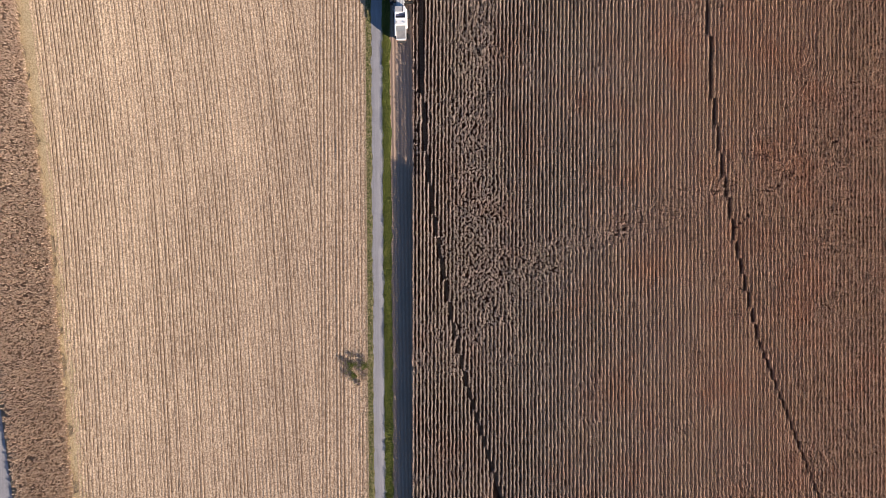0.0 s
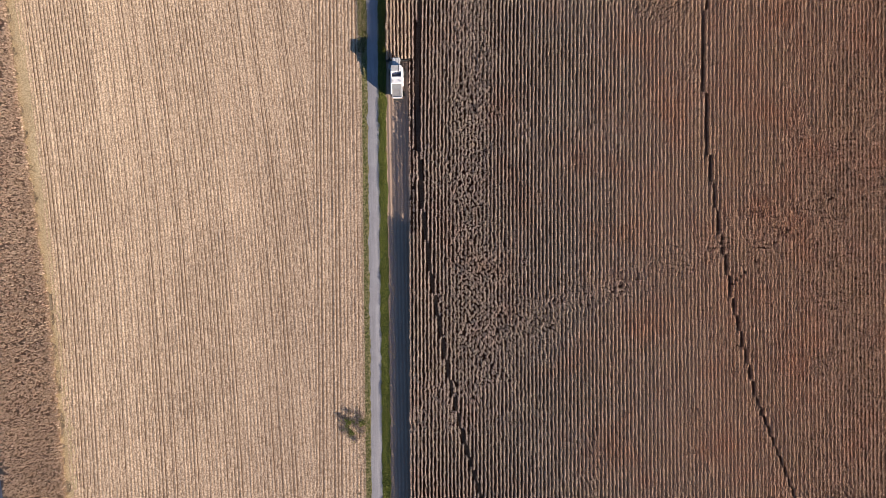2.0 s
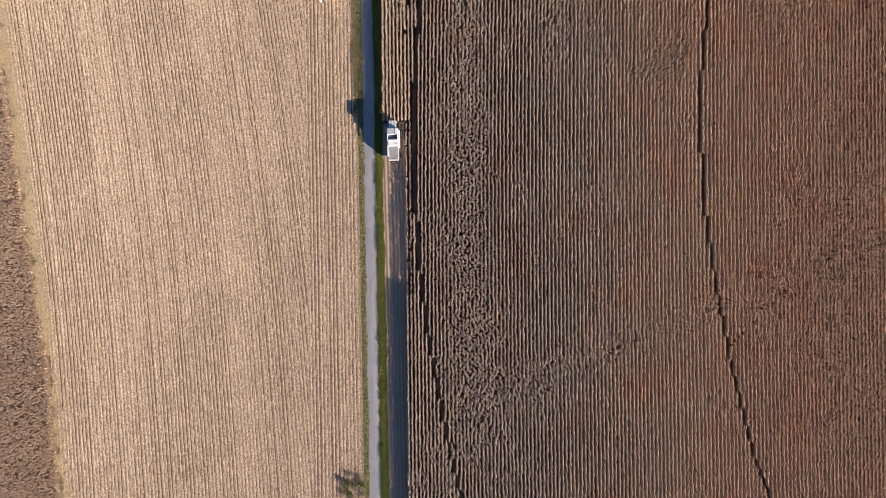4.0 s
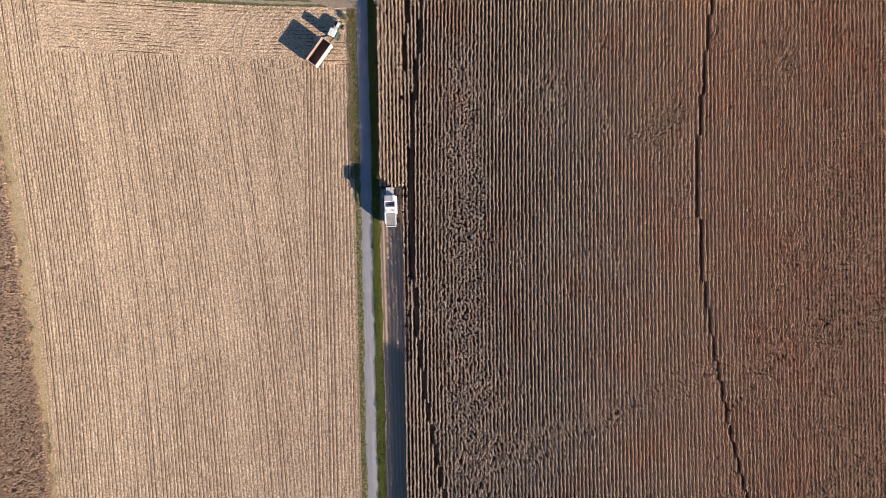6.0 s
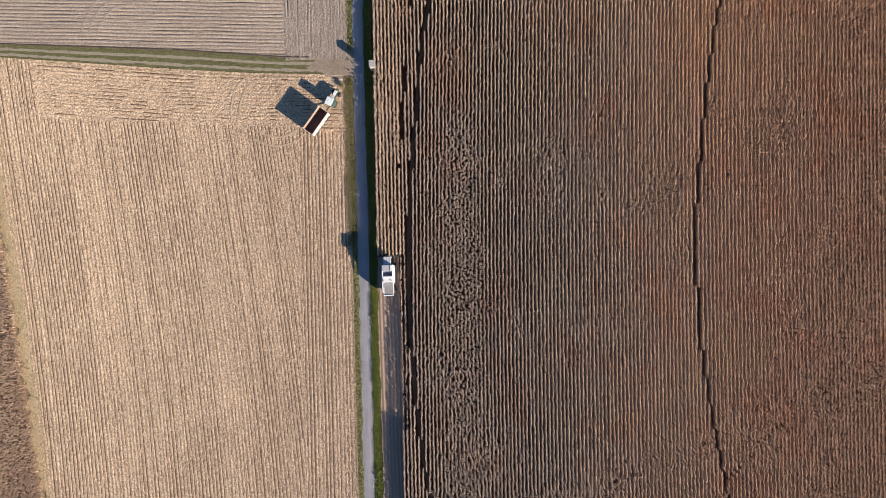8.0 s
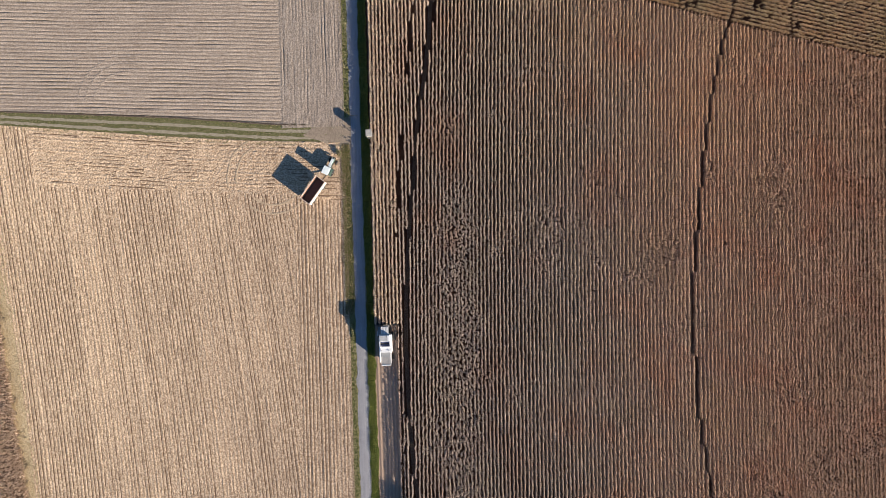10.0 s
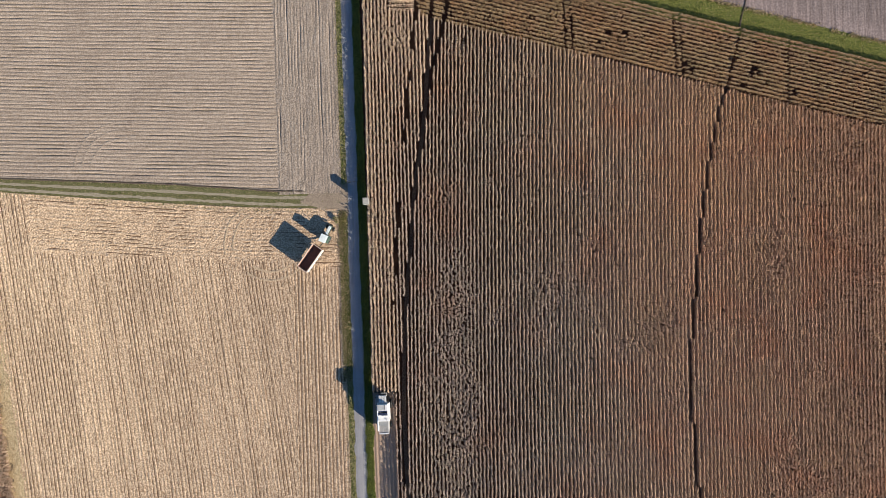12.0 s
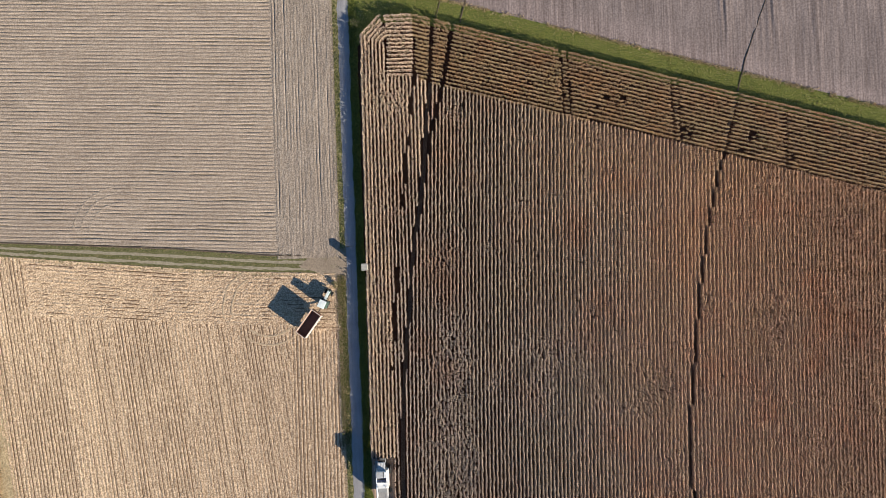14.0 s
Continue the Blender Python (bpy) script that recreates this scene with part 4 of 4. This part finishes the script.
    part("tank_lid", box(-0.98, 1.38, 3.925, 0.42, 2.5, 4.0, 0.02), LIGHT_GREY, tank, "pale folding lid")
    part("tank_lid", box(0.56, 1.38, 3.925, 0.98, 2.5, 4.0, 0.02), WHITE, tank, "white folding lid")
    part("lid_hinge", box(0.44, 1.36, 3.925, 0.54, 2.52, 3.95), DARK_STEEL, tank, "dark hinge gap")
    mouth = part("tank_mouth", box(-1.0, 0.28, 2.76, 1.02, 1.28, 3.1), NAVY, c, "dark blue sunken tank cover")
    for a in ((-1.02, 0.24, 2.8, -0.94, 1.3, 3.98), (0.96, 0.24, 2.8, 1.04, 1.3, 3.98), (-0.94, 0.24, 2.8, 0.96, 0.3, 3.7)):
        part("tank_wall", box(*a, 0.01), WHITE, mouth, "white tank wall")
    tube_bm = tube((-0.9, 0.8, 3.15), (0.95, 0.8, 3.15), 0.1)
    part("cross_auger", tube_bm, DARK_STEEL, mouth, "dark steel auger")
    # engine deck
    deck = part("engine_deck", box(-1.02, -0.9, 2.76, 1.22, 0.22, 3.42, 0.05), WHITE, c, "white engine cover")
    part("air_intake", tube((0.75, -0.55, 3.42), (0.75, -0.55, 3.6), 0.12), LIGHT_GREY, deck, "grey round air intake")
    part("exhaust_pipe", tube((-0.75, -0.5, 3.42), (-0.75, -0.5, 3.8), 0.05), DARK_STEEL, deck, "dark exhaust pipe")
    for k in range(5):
        part("grille_slat", box(1.215, -0.75 + k * 0.17, 2.85, 1.25, -0.65 + k * 0.17, 3.15), GREY, deck, "grey grille slat")
    # straw hood
    hood = part("straw_hood", prism([(-3.55, 1.2), (-3.6, 2.2), (-3.4, 2.5), (-0.92, 2.62), (-0.92, 2.3), (-3.2, 2.2)], -0.94, 0.94, 0.03), HOOD_GREY, c, "grey ribbed straw hood")
    for k in range(6):
        part("rib", prism([(-3.4, 2.46), (-3.4, 2.53), (-0.95, 2.65), (-0.95, 2.58)], -0.9 + 0.36 * k - 0.03, -0.9 + 0.36 * k + 0.03), WHITE if k in (0, 5) else HOOD_RIB, hood, "pale pressed rib")
    part("straw_screen", prism([(-1.95, 2.62), (-1.95, 2.66), (-0.97, 2.70), (-0.97, 2.66)], -0.82, 0.82), GREY, hood, "darker grey screen panel")
    part("rear_rail", box(-0.96, -3.62, 2.45, 0.96, -3.42, 2.62, 0.03), WHITE, hood, "white rear edge")
    part("straw_flap", box(-0.85, -3.75, 0.9, 0.85, -3.55, 1.6, 0.03), DARK_STEEL, c, "dark straw chopper hood")
    for s in (-1, 1):
        part("rear_lamp", box(s * 0.8 - 0.1, -3.66, 1.9, s * 0.8 + 0.1, -3.58, 2.05, 0.02), ORANGE, hood, "orange rear lamp")
    # cab
    cab = part("cab", prism([(2.62, 1.75), (2.62, 3.15), (4.0, 3.15), (4.25, 2.4), (4.0, 1.75)], -0.72, 0.72, 0.04), GLASS, c, "dark glazed driver's cab")
    roof = part("cab_roof", box(-0.76, 2.56, 3.16, 0.76, 4.2, 3.36, 0.06), LIGHT_GREY, cab, "light grey ribbed cab roof")
    for k in range(5):
        part("roof_rib", box(-0.6 + 0.3 * k - 0.03, 2.7, 3.355, -0.6 + 0.3 * k + 0.03, 4.1, 3.385), WHITE, roof)
    for sx, sy in ((-1, 2.66), (1, 2.66), (-1, 4.02), (1, 4.02)):
        part("cab_post", box(sx * 0.73 - 0.04, sy - 0.05, 1.75, sx * 0.73 + 0.04, sy + 0.05, 3.16), WHITE, cab, "white cab post")
    for s in (-1, 1):
        part("work_lamp", box(s * 0.5 - 0.1, 4.19, 3.18, s * 0.5 + 0.1, 4.26, 3.32, 0.02), LAMP, cab, "glass work lamp")
        arm = part("mirror_arm", tube((s * 0.75, 3.7, 2.9), (s * 1.35, 3.75, 2.9), 0.025), DARK_STEEL, cab)
        part("mirror", box(s * 1.4 - 0.1, 3.7, 2.5, s * 1.4 + 0.1, 3.78, 3.0, 0.02), DARK_STEEL, arm, "dark mirror")
    # platform, ladder and rail on the road side
    part("platform", box(-1.5, 2.2, 1.66, -0.74, 4.0, 1.74, 0.01), GREY, c, "grey walkway")
    ladder = part("ladder", tube((-1.52, 3.2, 0.45), (-1.52, 3.2, 2.6), 0.025), LIGHT_GREY, c, "pale boarding ladder")
    part("handrail", box(-1.56, 2.25, 2.55, -1.5, 3.25, 2.61), WHITE, ladder, "white handrail")
    part("ladder_post", tube((-1.52, 2.3, 0.45), (-1.52, 2.3, 2.6), 0.025), LIGHT_GREY, ladder)
    for k in range(5):
        part("rung", tube((-1.52, 2.3, 0.5 + 0.28 * k), (-1.52, 3.2, 0.5 + 0.28 * k), 0.02), GREY, ladder)
    part("unloading_auger", tube((-1.12, 2.2, 2.95), (-1.12, -2.9, 2.85), 0.13), WHITE, c, "white folded unloading tube")
    # feeder house and corn header
    part("feeder_house", prism([(2.4, 1.0), (2.4, 1.75), (4.3, 1.15), (4.3, 0.45)], -0.6, 0.6, 0.03), GREY, c, "grey feeder house")
    header = part("corn_header", prism([(4.3, 0.3), (4.25, 1.2), (4.4, 1.25), (4.5, 0.6), (5.0, 0.4), (5.0, 0.25)], -2.3, 2.3, 0.02), DARK_STEEL, c, "dark steel corn header")
    part("header_auger", tube((-2.25, 4.72, 0.72), (2.25, 4.72, 0.72), 0.2), DARK_STEEL, header, "grey cross auger")
    for k in range(7):
        x = -2.3 + 0.767 * k
        bm = bmesh.new()
        a = [bm.verts.new(p) for p in ((x - 0.2, 4.9, 0.3), (x + 0.2, 4.9, 0.3), (x + 0.17, 4.9, 0.75), (x - 0.17, 4.9, 0.75), (x, 6.1, 0.15), (x, 5.6, 0.55))]
        for f in ((3, 2, 1, 0), (0, 1, 4), (1, 2, 5, 4), (2, 3, 5), (3, 0, 4, 5)):
            bm.faces.new([a[i] for i in f])
        bmesh.ops.recalc_face_normals(bm, faces=bm.faces)
        part("snout", bm, DARK_STEEL, header, "pointed dark row divider")
    part("front_axle", tube((-1.3, 2.0, 0.85), (1.3, 2.0, 0.85), 0.14), DARK_STEEL, c)
    part("rear_axle", tube((-1.1, -2.2, 0.55), (1.1, -2.2, 0.55), 0.1), DARK_STEEL, c)
    for s in (-1, 1):
        wheel(c, s * 1.3, 2.0, 0.85, 0.55, paint=WHITE, side=s)
        wheel(c, s * 1.15, -2.2, 0.55, 0.35, paint=WHITE, side=s)
    return c


combine_harvester(pose(5.08, 44.4, 0.02, 0, 0, 0.5))


def grain_trailer(at):
    """Drawbar towards +y."""
    c = thing("grain_trailer", "empty rust-red tipping trailer with white sides", "trailer", at)
    L2, W2, top = 2.72, 1.12, 2.78
    part("floor", box(-W2 + 0.05, -L2 + 0.05, 1.2, W2 - 0.05, L2 - 0.05, 1.32), RUST, c, "rusty red load floor")
    for s in (-1, 1):
        wall = part("side_wall", box(s * W2 - 0.05, -L2, 1.25, s * W2 + 0.05, L2, top, 0.01), CREAM, c, "dusty cream side wall")
        part("lining", box(s * (W2 - 0.075) - 0.02, -L2 + 0.08, 1.32, s * (W2 - 0.075) + 0.02, L2 - 0.08, top - 0.06), RED_LINING, wall, "faded red inner lining")
        part("top_rail", box(s * W2 - 0.08, -L2 - 0.03, top, s * W2 + 0.08, L2 + 0.03, top + 0.08, 0.02), DUSTY, wall, "pale dusty top rail")
        for k in range(6):
            y = -L2 + 0.2 + k * (2 * L2 - 0.4) / 5
            part("stake", box(s * (W2 + 0.09) - 0.04, y - 0.05, 1.1, s * (W2 + 0.09) + 0.04, y + 0.05, top - 0.02, 0.01), WHITE, wall, "white stake")
    for s in (-1, 1):
        board = part("tailboard" if s < 0 else "headboard", box(-W2 + 0.06, s * L2 - 0.05, 1.25, W2 - 0.06, s * L2 + 0.05, top, 0.01), ORANGE, c, "orange end board")
        part("top_rail", box(-W2 + 0.08, s * L2 - 0.06, top, W2 - 0.08, s * L2 + 0.06, top + 0.06, 0.02), DUSTY, board, "pale dusty top rail")
        part("inner_face", box(-W2 + 0.1, s * (L2 - 0.075) - 0.02, 1.32, W2 - 0.1, s * (L2 - 0.075) + 0.02, top - 0.08), RUST, board, "rusty inner face")
    chassis = part("chassis", box(-0.55, -2.5, 0.95, -0.42, 2.6, 1.18, 0.01), DARK_STEEL, c, "dark steel chassis beam")
    part("chassis_beam", box(0.42, -2.5, 0.95, 0.55, 2.6, 1.18, 0.01), DARK_STEEL, chassis)
    part("drawbar", prism([(2.6, 0.95), (2.6, 1.1), (4.0, 0.62), (4.0, 0.5)], -0.08, 0.08), DARK_STEEL, c, "dark drawbar")
    part("tow_eye", tube((0, 3.95, 0.56), (0, 4.15, 0.56), 0.06), DARK_STEEL, c)
    for y in (-1.7, 1.5):
        part("axle", tube((-1.0, y, 0.5), (1.0, y, 0.5), 0.07), DARK_STEEL, c)
        for s in (-1, 1):
            wheel(c, s * 1.0, y, 0.5, 0.32, paint=WHITE, side=s)
            part("mudguard", box(s * 1.0 - 0.18, y - 0.55, 1.02, s * 1.0 + 0.18, y + 0.55, 1.06, 0.01), GREY, c)
    for s in (-1, 1):
        part("rear_lamp", box(s * 0.9 - 0.1, -L2 - 0.1, 1.0, s * 0.9 + 0.1, -L2 - 0.04, 1.12, 0.01), ORANGE, c, "red rear lamp")
    return c


grain_trailer(pose(-8.56, 76.12, 0.08, 0, 0, 52.9 - 90))


def tractor(at):
    """Front towards +y, origin under the rear axle."""
    c = thing("tractor", "grey-green tractor with a pale mint cab roof", "tractor", at)
    hood = part("hood", prism([(0.75, 0.95), (0.75, 1.55), (2.3, 1.45), (2.72, 1.3), (2.75, 0.9), (2.3, 0.8)], -0.33, 0.33, 0.06), GREEN_PAINT, c, "grey-green engine hood")
    part("hood_panel", prism([(0.8, 1.50), (0.8, 1.60), (2.25, 1.50), (2.6, 1.37), (2.6, 1.30)], -0.27, 0.27, 0.02), MINT, hood, "pale mint hood top")
    part("grille", box(-0.26, 2.72, 0.92, 0.26, 2.79, 1.25, 0.01), DARK_STEEL, hood, "dark radiator grille")
    for s in (-1, 1):
        part("headlight", tube((s * 0.22, 2.74, 1.3), (s * 0.22, 2.8, 1.3), 0.08), LAMP, hood, "round glass headlight")
        part("side_grille", box(s * 0.33 - 0.015, 1.0, 1.0, s * 0.33 + 0.015, 2.1, 1.35), DARK_STEEL, hood)
    part("exhaust_pipe", tube((0.38, 1.2, 1.3), (0.38, 1.2, 2.5), 0.045), DARK_STEEL, c, "dark upright exhaust pipe")
    part("transmission", box(-0.3, -0.5, 0.5, 0.3, 2.4, 0.98, 0.05), DARK_STEEL, c, "dark engine and gear casing")
    cab = part("cab", prism([(-0.75, 1.05), (-0.8, 2.5), (0.6, 2.5), (0.85, 1.6), (0.75, 1.05)], -0.62, 0.62, 0.04), GLASS, c, "glazed cab")
    roof = part("cab_roof", box(-0.74, -0.92, 2.5, 0.74, 0.68, 2.68, 0.07), MINT, cab, "pale mint cab roof")
    part("roof_hatch", box(-0.3, -0.45, 2.675, 0.3, 0.2, 2.705, 0.02), MINT, roof, "pale roof hatch")
    for sx, sy in ((-1, -0.76), (1, -0.76), (-1, 0.62), (1, 0.62)):
        part("cab_post", box(sx * 0.63 - 0.04, sy - 0.05, 1.05, sx * 0.63 + 0.04, sy + 0.05, 2.5), GREEN_PAINT, cab)
    for s in (-1, 1):
        part("fender", prism([(-0.85, 0.9), (-0.75, 1.35), (-0.4, 1.6), (0.4, 1.6), (0.75, 1.3), (0.7, 1.25), (0.35, 1.52), (-0.38, 1.52), (-0.68, 1.3), (-0.78, 0.9)], s * 0.64, s * 1.02, 0.0), GREEN_PAINT, c, "grey-green rear fender")
        wheel(c, s * 0.84, 0.0, 0.75, 0.4, paint=LIGHT_GREY, side=s)
        wheel(c, s * 0.72, 2.25, 0.46, 0.28, paint=LIGHT_GREY, side=s)
        part("mirror", box(s * 0.9 - 0.08, 0.72, 1.9, s * 0.9 + 0.08, 0.76, 2.2, 0.01), DARK_STEEL, cab, "dark mirror")
        part("mirror_arm", tube((s * 0.62, 0.7, 2.2), (s * 0.92, 0.74, 2.2), 0.02), DARK_STEEL, cab)
    part("front_axle", tube((-0.72, 2.25, 0.46), (0.72, 2.25, 0.46), 0.08), DARK_STEEL, c)
    part("rear_axle", tube((-0.84, 0, 0.75), (0.84, 0, 0.75), 0.12), DARK_STEEL, c)
    part("front_weight", box(-0.3, 2.8, 0.55, 0.3, 3.05, 0.85, 0.03), DARK_STEEL, c, "dark front weights")
    part("tow_hitch", box(-0.12, -0.85, 0.5, 0.12, -0.45, 0.62, 0.01), DARK_STEEL, c)
    return c


tractor(pose(-5.72, 80.05, 0.08, 0, 0, 63 - 90))


def kiosk(at):
    c = thing("utility_kiosk", "pale concrete utility kiosk beside the corn", "kiosk", at)
    body = part("body", box(-0.52, -0.6, 0, 0.52, 0.6, 3.1, 0.02), CONCRETE, c, "pale concrete shell")
    roof = part("roof", box(-0.6, -0.68, 3.1, 0.6, 0.68, 3.2, 0.02), CONCRETE, c, "flat concrete roof slab")
    for k in range(4):
        part("roof_seam", box(-0.58, -0.5 + 0.32 * k, 3.2, 0.58, -0.47 + 0.32 * k, 3.215), GREY, roof)
    door = part("door", box(-0.56, -0.4, 0.15, -0.52, 0.4, 2.0, 0.005), GREY, body, "grey steel door")
    part("handle", box(-0.6, 0.25, 1.0, -0.56, 0.29, 1.15), DARK_STEEL, door)
    part("vent", box(-0.56, -0.35, 2.3, -0.52, 0.35, 2.6, 0.005), DARK_STEEL, body, "dark vent")
    return c


kiosk(pose(3.03, 87.0, 0.02, 0, 0, 1))


# ---- shrub and weeds ----
def shrub(at_x, at_y, radius, height, twigs, leaves, green, name, label, leaf=TWIG):
    """A low open shrub: many thin branches from several roots, with small leaves."""
    c = thing(name, label, "shrub", pose(at_x, at_y, 0.03))
    bm = bmesh.new()
    tips = []
    for k in range(twigs):
        a, r = rng.random() * 2 * math.pi, radius * math.sqrt(rng.random())
        r *= 0.72 + 0.3 * math.sin(3 * a + 0.6) + 0.16 * math.sin(7 * a)
        r0 = r * rng.uniform(0.3, 0.75)
        p = Vector((r0 * math.cos(a), r0 * math.sin(a), 0))
        q = Vector((r * math.cos(a + rng.normal(0, 0.2)), r * math.sin(a + rng.normal(0, 0.2)), height * rng.uniform(0.45, 1.0)))
        tube(p, q, 0.022, 0.006, 4, bm)
        for j in range(3):
            o = p.lerp(q, rng.uniform(0.5, 0.9))
            e = o + Vector((rng.normal(0, 0.25), rng.normal(0, 0.25), rng.uniform(0.05, 0.3)))
            tube(o, e, 0.01, 0.004, 3, bm)
            tips.append(e)
        tips.append(q)
    part("branches", bm, TWIG, c, "thin dark branches")
    t = np.array([tuple(p) for p in tips])
    pick = rng.integers(0, len(t), leaves)
    place = t[pick] + rng.normal(0, 0.12, (leaves, 3))
    v, f = tufts(place[:, 0], place[:, 1], height=(-0.05, 0.12), reach=(0.06, 0.2), blades=3, width=0.04, z=np.maximum(place[:, 2], 0.03))
    new("foliage", fast_mesh("foliage", v, f, leaf)).parent = c
    young = place[rng.random(leaves) < green]
    if len(young):
        v, f = tufts(young[:, 0], young[:, 1], height=(0.05, 0.25), reach=(0.1, 0.3), blades=3, width=0.045, z=np.maximum(young[:, 2], 0.05))
        new("young_leaves", fast_mesh("young_leaves", v, f, GRASS)).parent = c
    return c


for bx, by, size, tall in ((-7.0, -23.2, 1.0, 0.75), (-5.7, -22.2, 0.8, 0.6), (-3.5, -22.8, 1.15, 0.9), (-3.0, -26.0, 1.1, 0.7), (-4.4, -27.6, 0.9, 0.6), (-6.7, -25.8, 0.7, 0.5), (-4.2, -24.7, 0.7, 0.6)):
    tagged(shrub(bx, by, size, tall * 0.6, 26, 70, 0.1, "shrub", "low dark twiggy shrub at the edge of the stubble"), group="shrubs in the stubble")
for bx, by, size in ((-5.6, -24.3, 1.1), (-5.2, -26.2, 0.8), (-2.9, -24.2, 0.8)):
    tagged(shrub(bx, by, size, 0.4, 20, 130, 0.7, "shrub", "low shrub with yellow-green leaves in the stubble", WEED), group="shrubs in the stubble")
shrub(-3.5, 83.6, 0.8, 0.7, 12, 260, 0.15, "shrub", "small dry shrub beside the tractor", DRY_GRASS)
shrub(2.3, 136.6, 0.9, 0.9, 16, 260, 0.6, "shrub", "small yellow-green shrub at the corner of the corn", DRY_GRASS)
x, y = area(1500, -4.3, -2.8, -67, -12)
keep = rng.random(1500) < 0.22 * soft_noise(y, y * 0, 4, 91) ** 2
scatter("weeds", "dark dry weeds between stubble and verge", "weeds", x[keep], y[keep], WEED, height=(0.08, 0.3), reach=(0.08, 0.3), blades=6, width=0.028)
x, y = area(5200, -3.0, -1.5, 51, 85.5)
keep = rng.random(5200) < 0.25 + 0.75 * soft_noise(x, y, 1.6, 65)
dry = rng.random(5200) < 0.6
scatter("dry_verge_grass", "tall dry olive grass on the roadside", "grass", x[keep & dry], y[keep & dry], DRY_GRASS, height=(0.1, 0.35), reach=(0.08, 0.25), blades=4, width=0.024)
scatter("verge_grass", "tall green grass on the roadside", "grass", x[keep & ~dry], y[keep & ~dry], GRASS, height=(0.1, 0.4), reach=(0.08, 0.28), blades=4, width=0.024)
x, y = area(900, -3.6, -2.4, 50, 84)
keep = rng.random(900) < 0.5 * soft_noise(y, y * 0, 3, 92) ** 2
scatter("weeds", "dark weeds on the roadside", "weeds", x[keep], y[keep], WEED, height=(0.1, 0.4), reach=(0.08, 0.3), blades=6, width=0.028)


# ---- ruts, furrows and a painted bank shadow ----
def rut(name, label, pts, width, material, z=0.12, bank=1.0, wander=0.0):
    """A worn line, or a bank's painted shadow, along the places pts: a shallow trough between two low banks."""
    p = np.array(pts, float)
    d = np.r_[0, np.cumsum(np.hypot(*np.diff(p, axis=0).T))]
    s = np.arange(0, d[-1], 0.4)
    x, y = np.interp(s, d, p[:, 0]), np.interp(s, d, p[:, 1])
    x = x + wander * (soft_noise(s, s * 0, 2.3, 94) + 0.6 * soft_noise(s, s * 0 + 9, 0.9, 93) - 0.8)
    tx, ty = np.gradient(x), np.gradient(y)
    l = np.hypot(tx, ty)
    nx, ny = -ty / l, tx / l
    w = width * (0.8 + 0.5 * soft_noise(s, s * 0, 1.1, 95))
    offs, lifts = (-1.0, -0.55, 0.0, 0.55, 1.0), tuple(bank * v for v in (-0.06, 0.035, -0.02, 0.035, -0.06))
    v = np.stack([np.stack([x + nx * w * o, y + ny * w * o, z + h + 0 * s], 1) for o, h in zip(offs, lifts)], 1).reshape(-1, 3)
    i = (np.arange(len(s) - 1)[:, None] * 5 + np.arange(4)[None]).ravel()
    ob = new(name, fast_mesh(name, v, np.stack([i, i + 1, i + 6, i + 5], 1), material, True))
    return tagged(ob, label, "rut", kind="structure")


rut("furrow", "dark open furrow across grass and bare field", [(79.0, 119.5), (79.9, 123.1), (81.6, 128.2), (85.4, 137.7), (92, 155)], 0.13, FURROW_AND_SHADE, 0.09, 0.8, 0.2)
rut("furrow", "narrow dark furrow across the grass", [(18.9, 137.0), (19.6, 139.6), (21.0, 145)], 0.1, FURROW_AND_SHADE, 0.09, 0.8, 0.2)
rut("furrow", "dark open furrow across the grass", [(23.8, 136), (25.0, 140.6), (27.5, 150)], 0.14, FURROW_AND_SHADE, 0.1, 1.0, 0.3)


def arc(cx, cy, r, a0, a1):
    return [(cx + r * math.cos(radians(a)), cy + r * math.sin(radians(a))) for a in np.linspace(a0, a1, 24)]


for r in (9.9, 8.3, 6.5):
    rut("tyre_mark", "pale curved tyre mark on the tilled field", arc(-47.4, 95.4, r, 174, 66), 0.2, TILLED, 0.125, 0.3, 0.2)
for r in (8.2, 6.4):
    rut("tyre_mark", "curved tyre mark in the stubble", arc(-18.4, 79.5, r, 195, 115), 0.2, TYRE_STRAW, 0.118, 0.35, 0.3)
for r in (8.0, 6.2):
    rut("tyre_mark", "curved tyre mark in the stubble", arc(-17.0, 79.8, r, 230, 318), 0.2, TYRE_STRAW, 0.118, 0.35, 0.3)
# the shadow cast by the field's edge, laid as a strip of dark colour
rut("bank_edge", "dark painted shadow line of the bank between track and tilled field", [(x, float(track_north(x)) + 0.05) for x in range(-84, -8, 2)], 0.18, FURROW_AND_SHADE, 0.13)
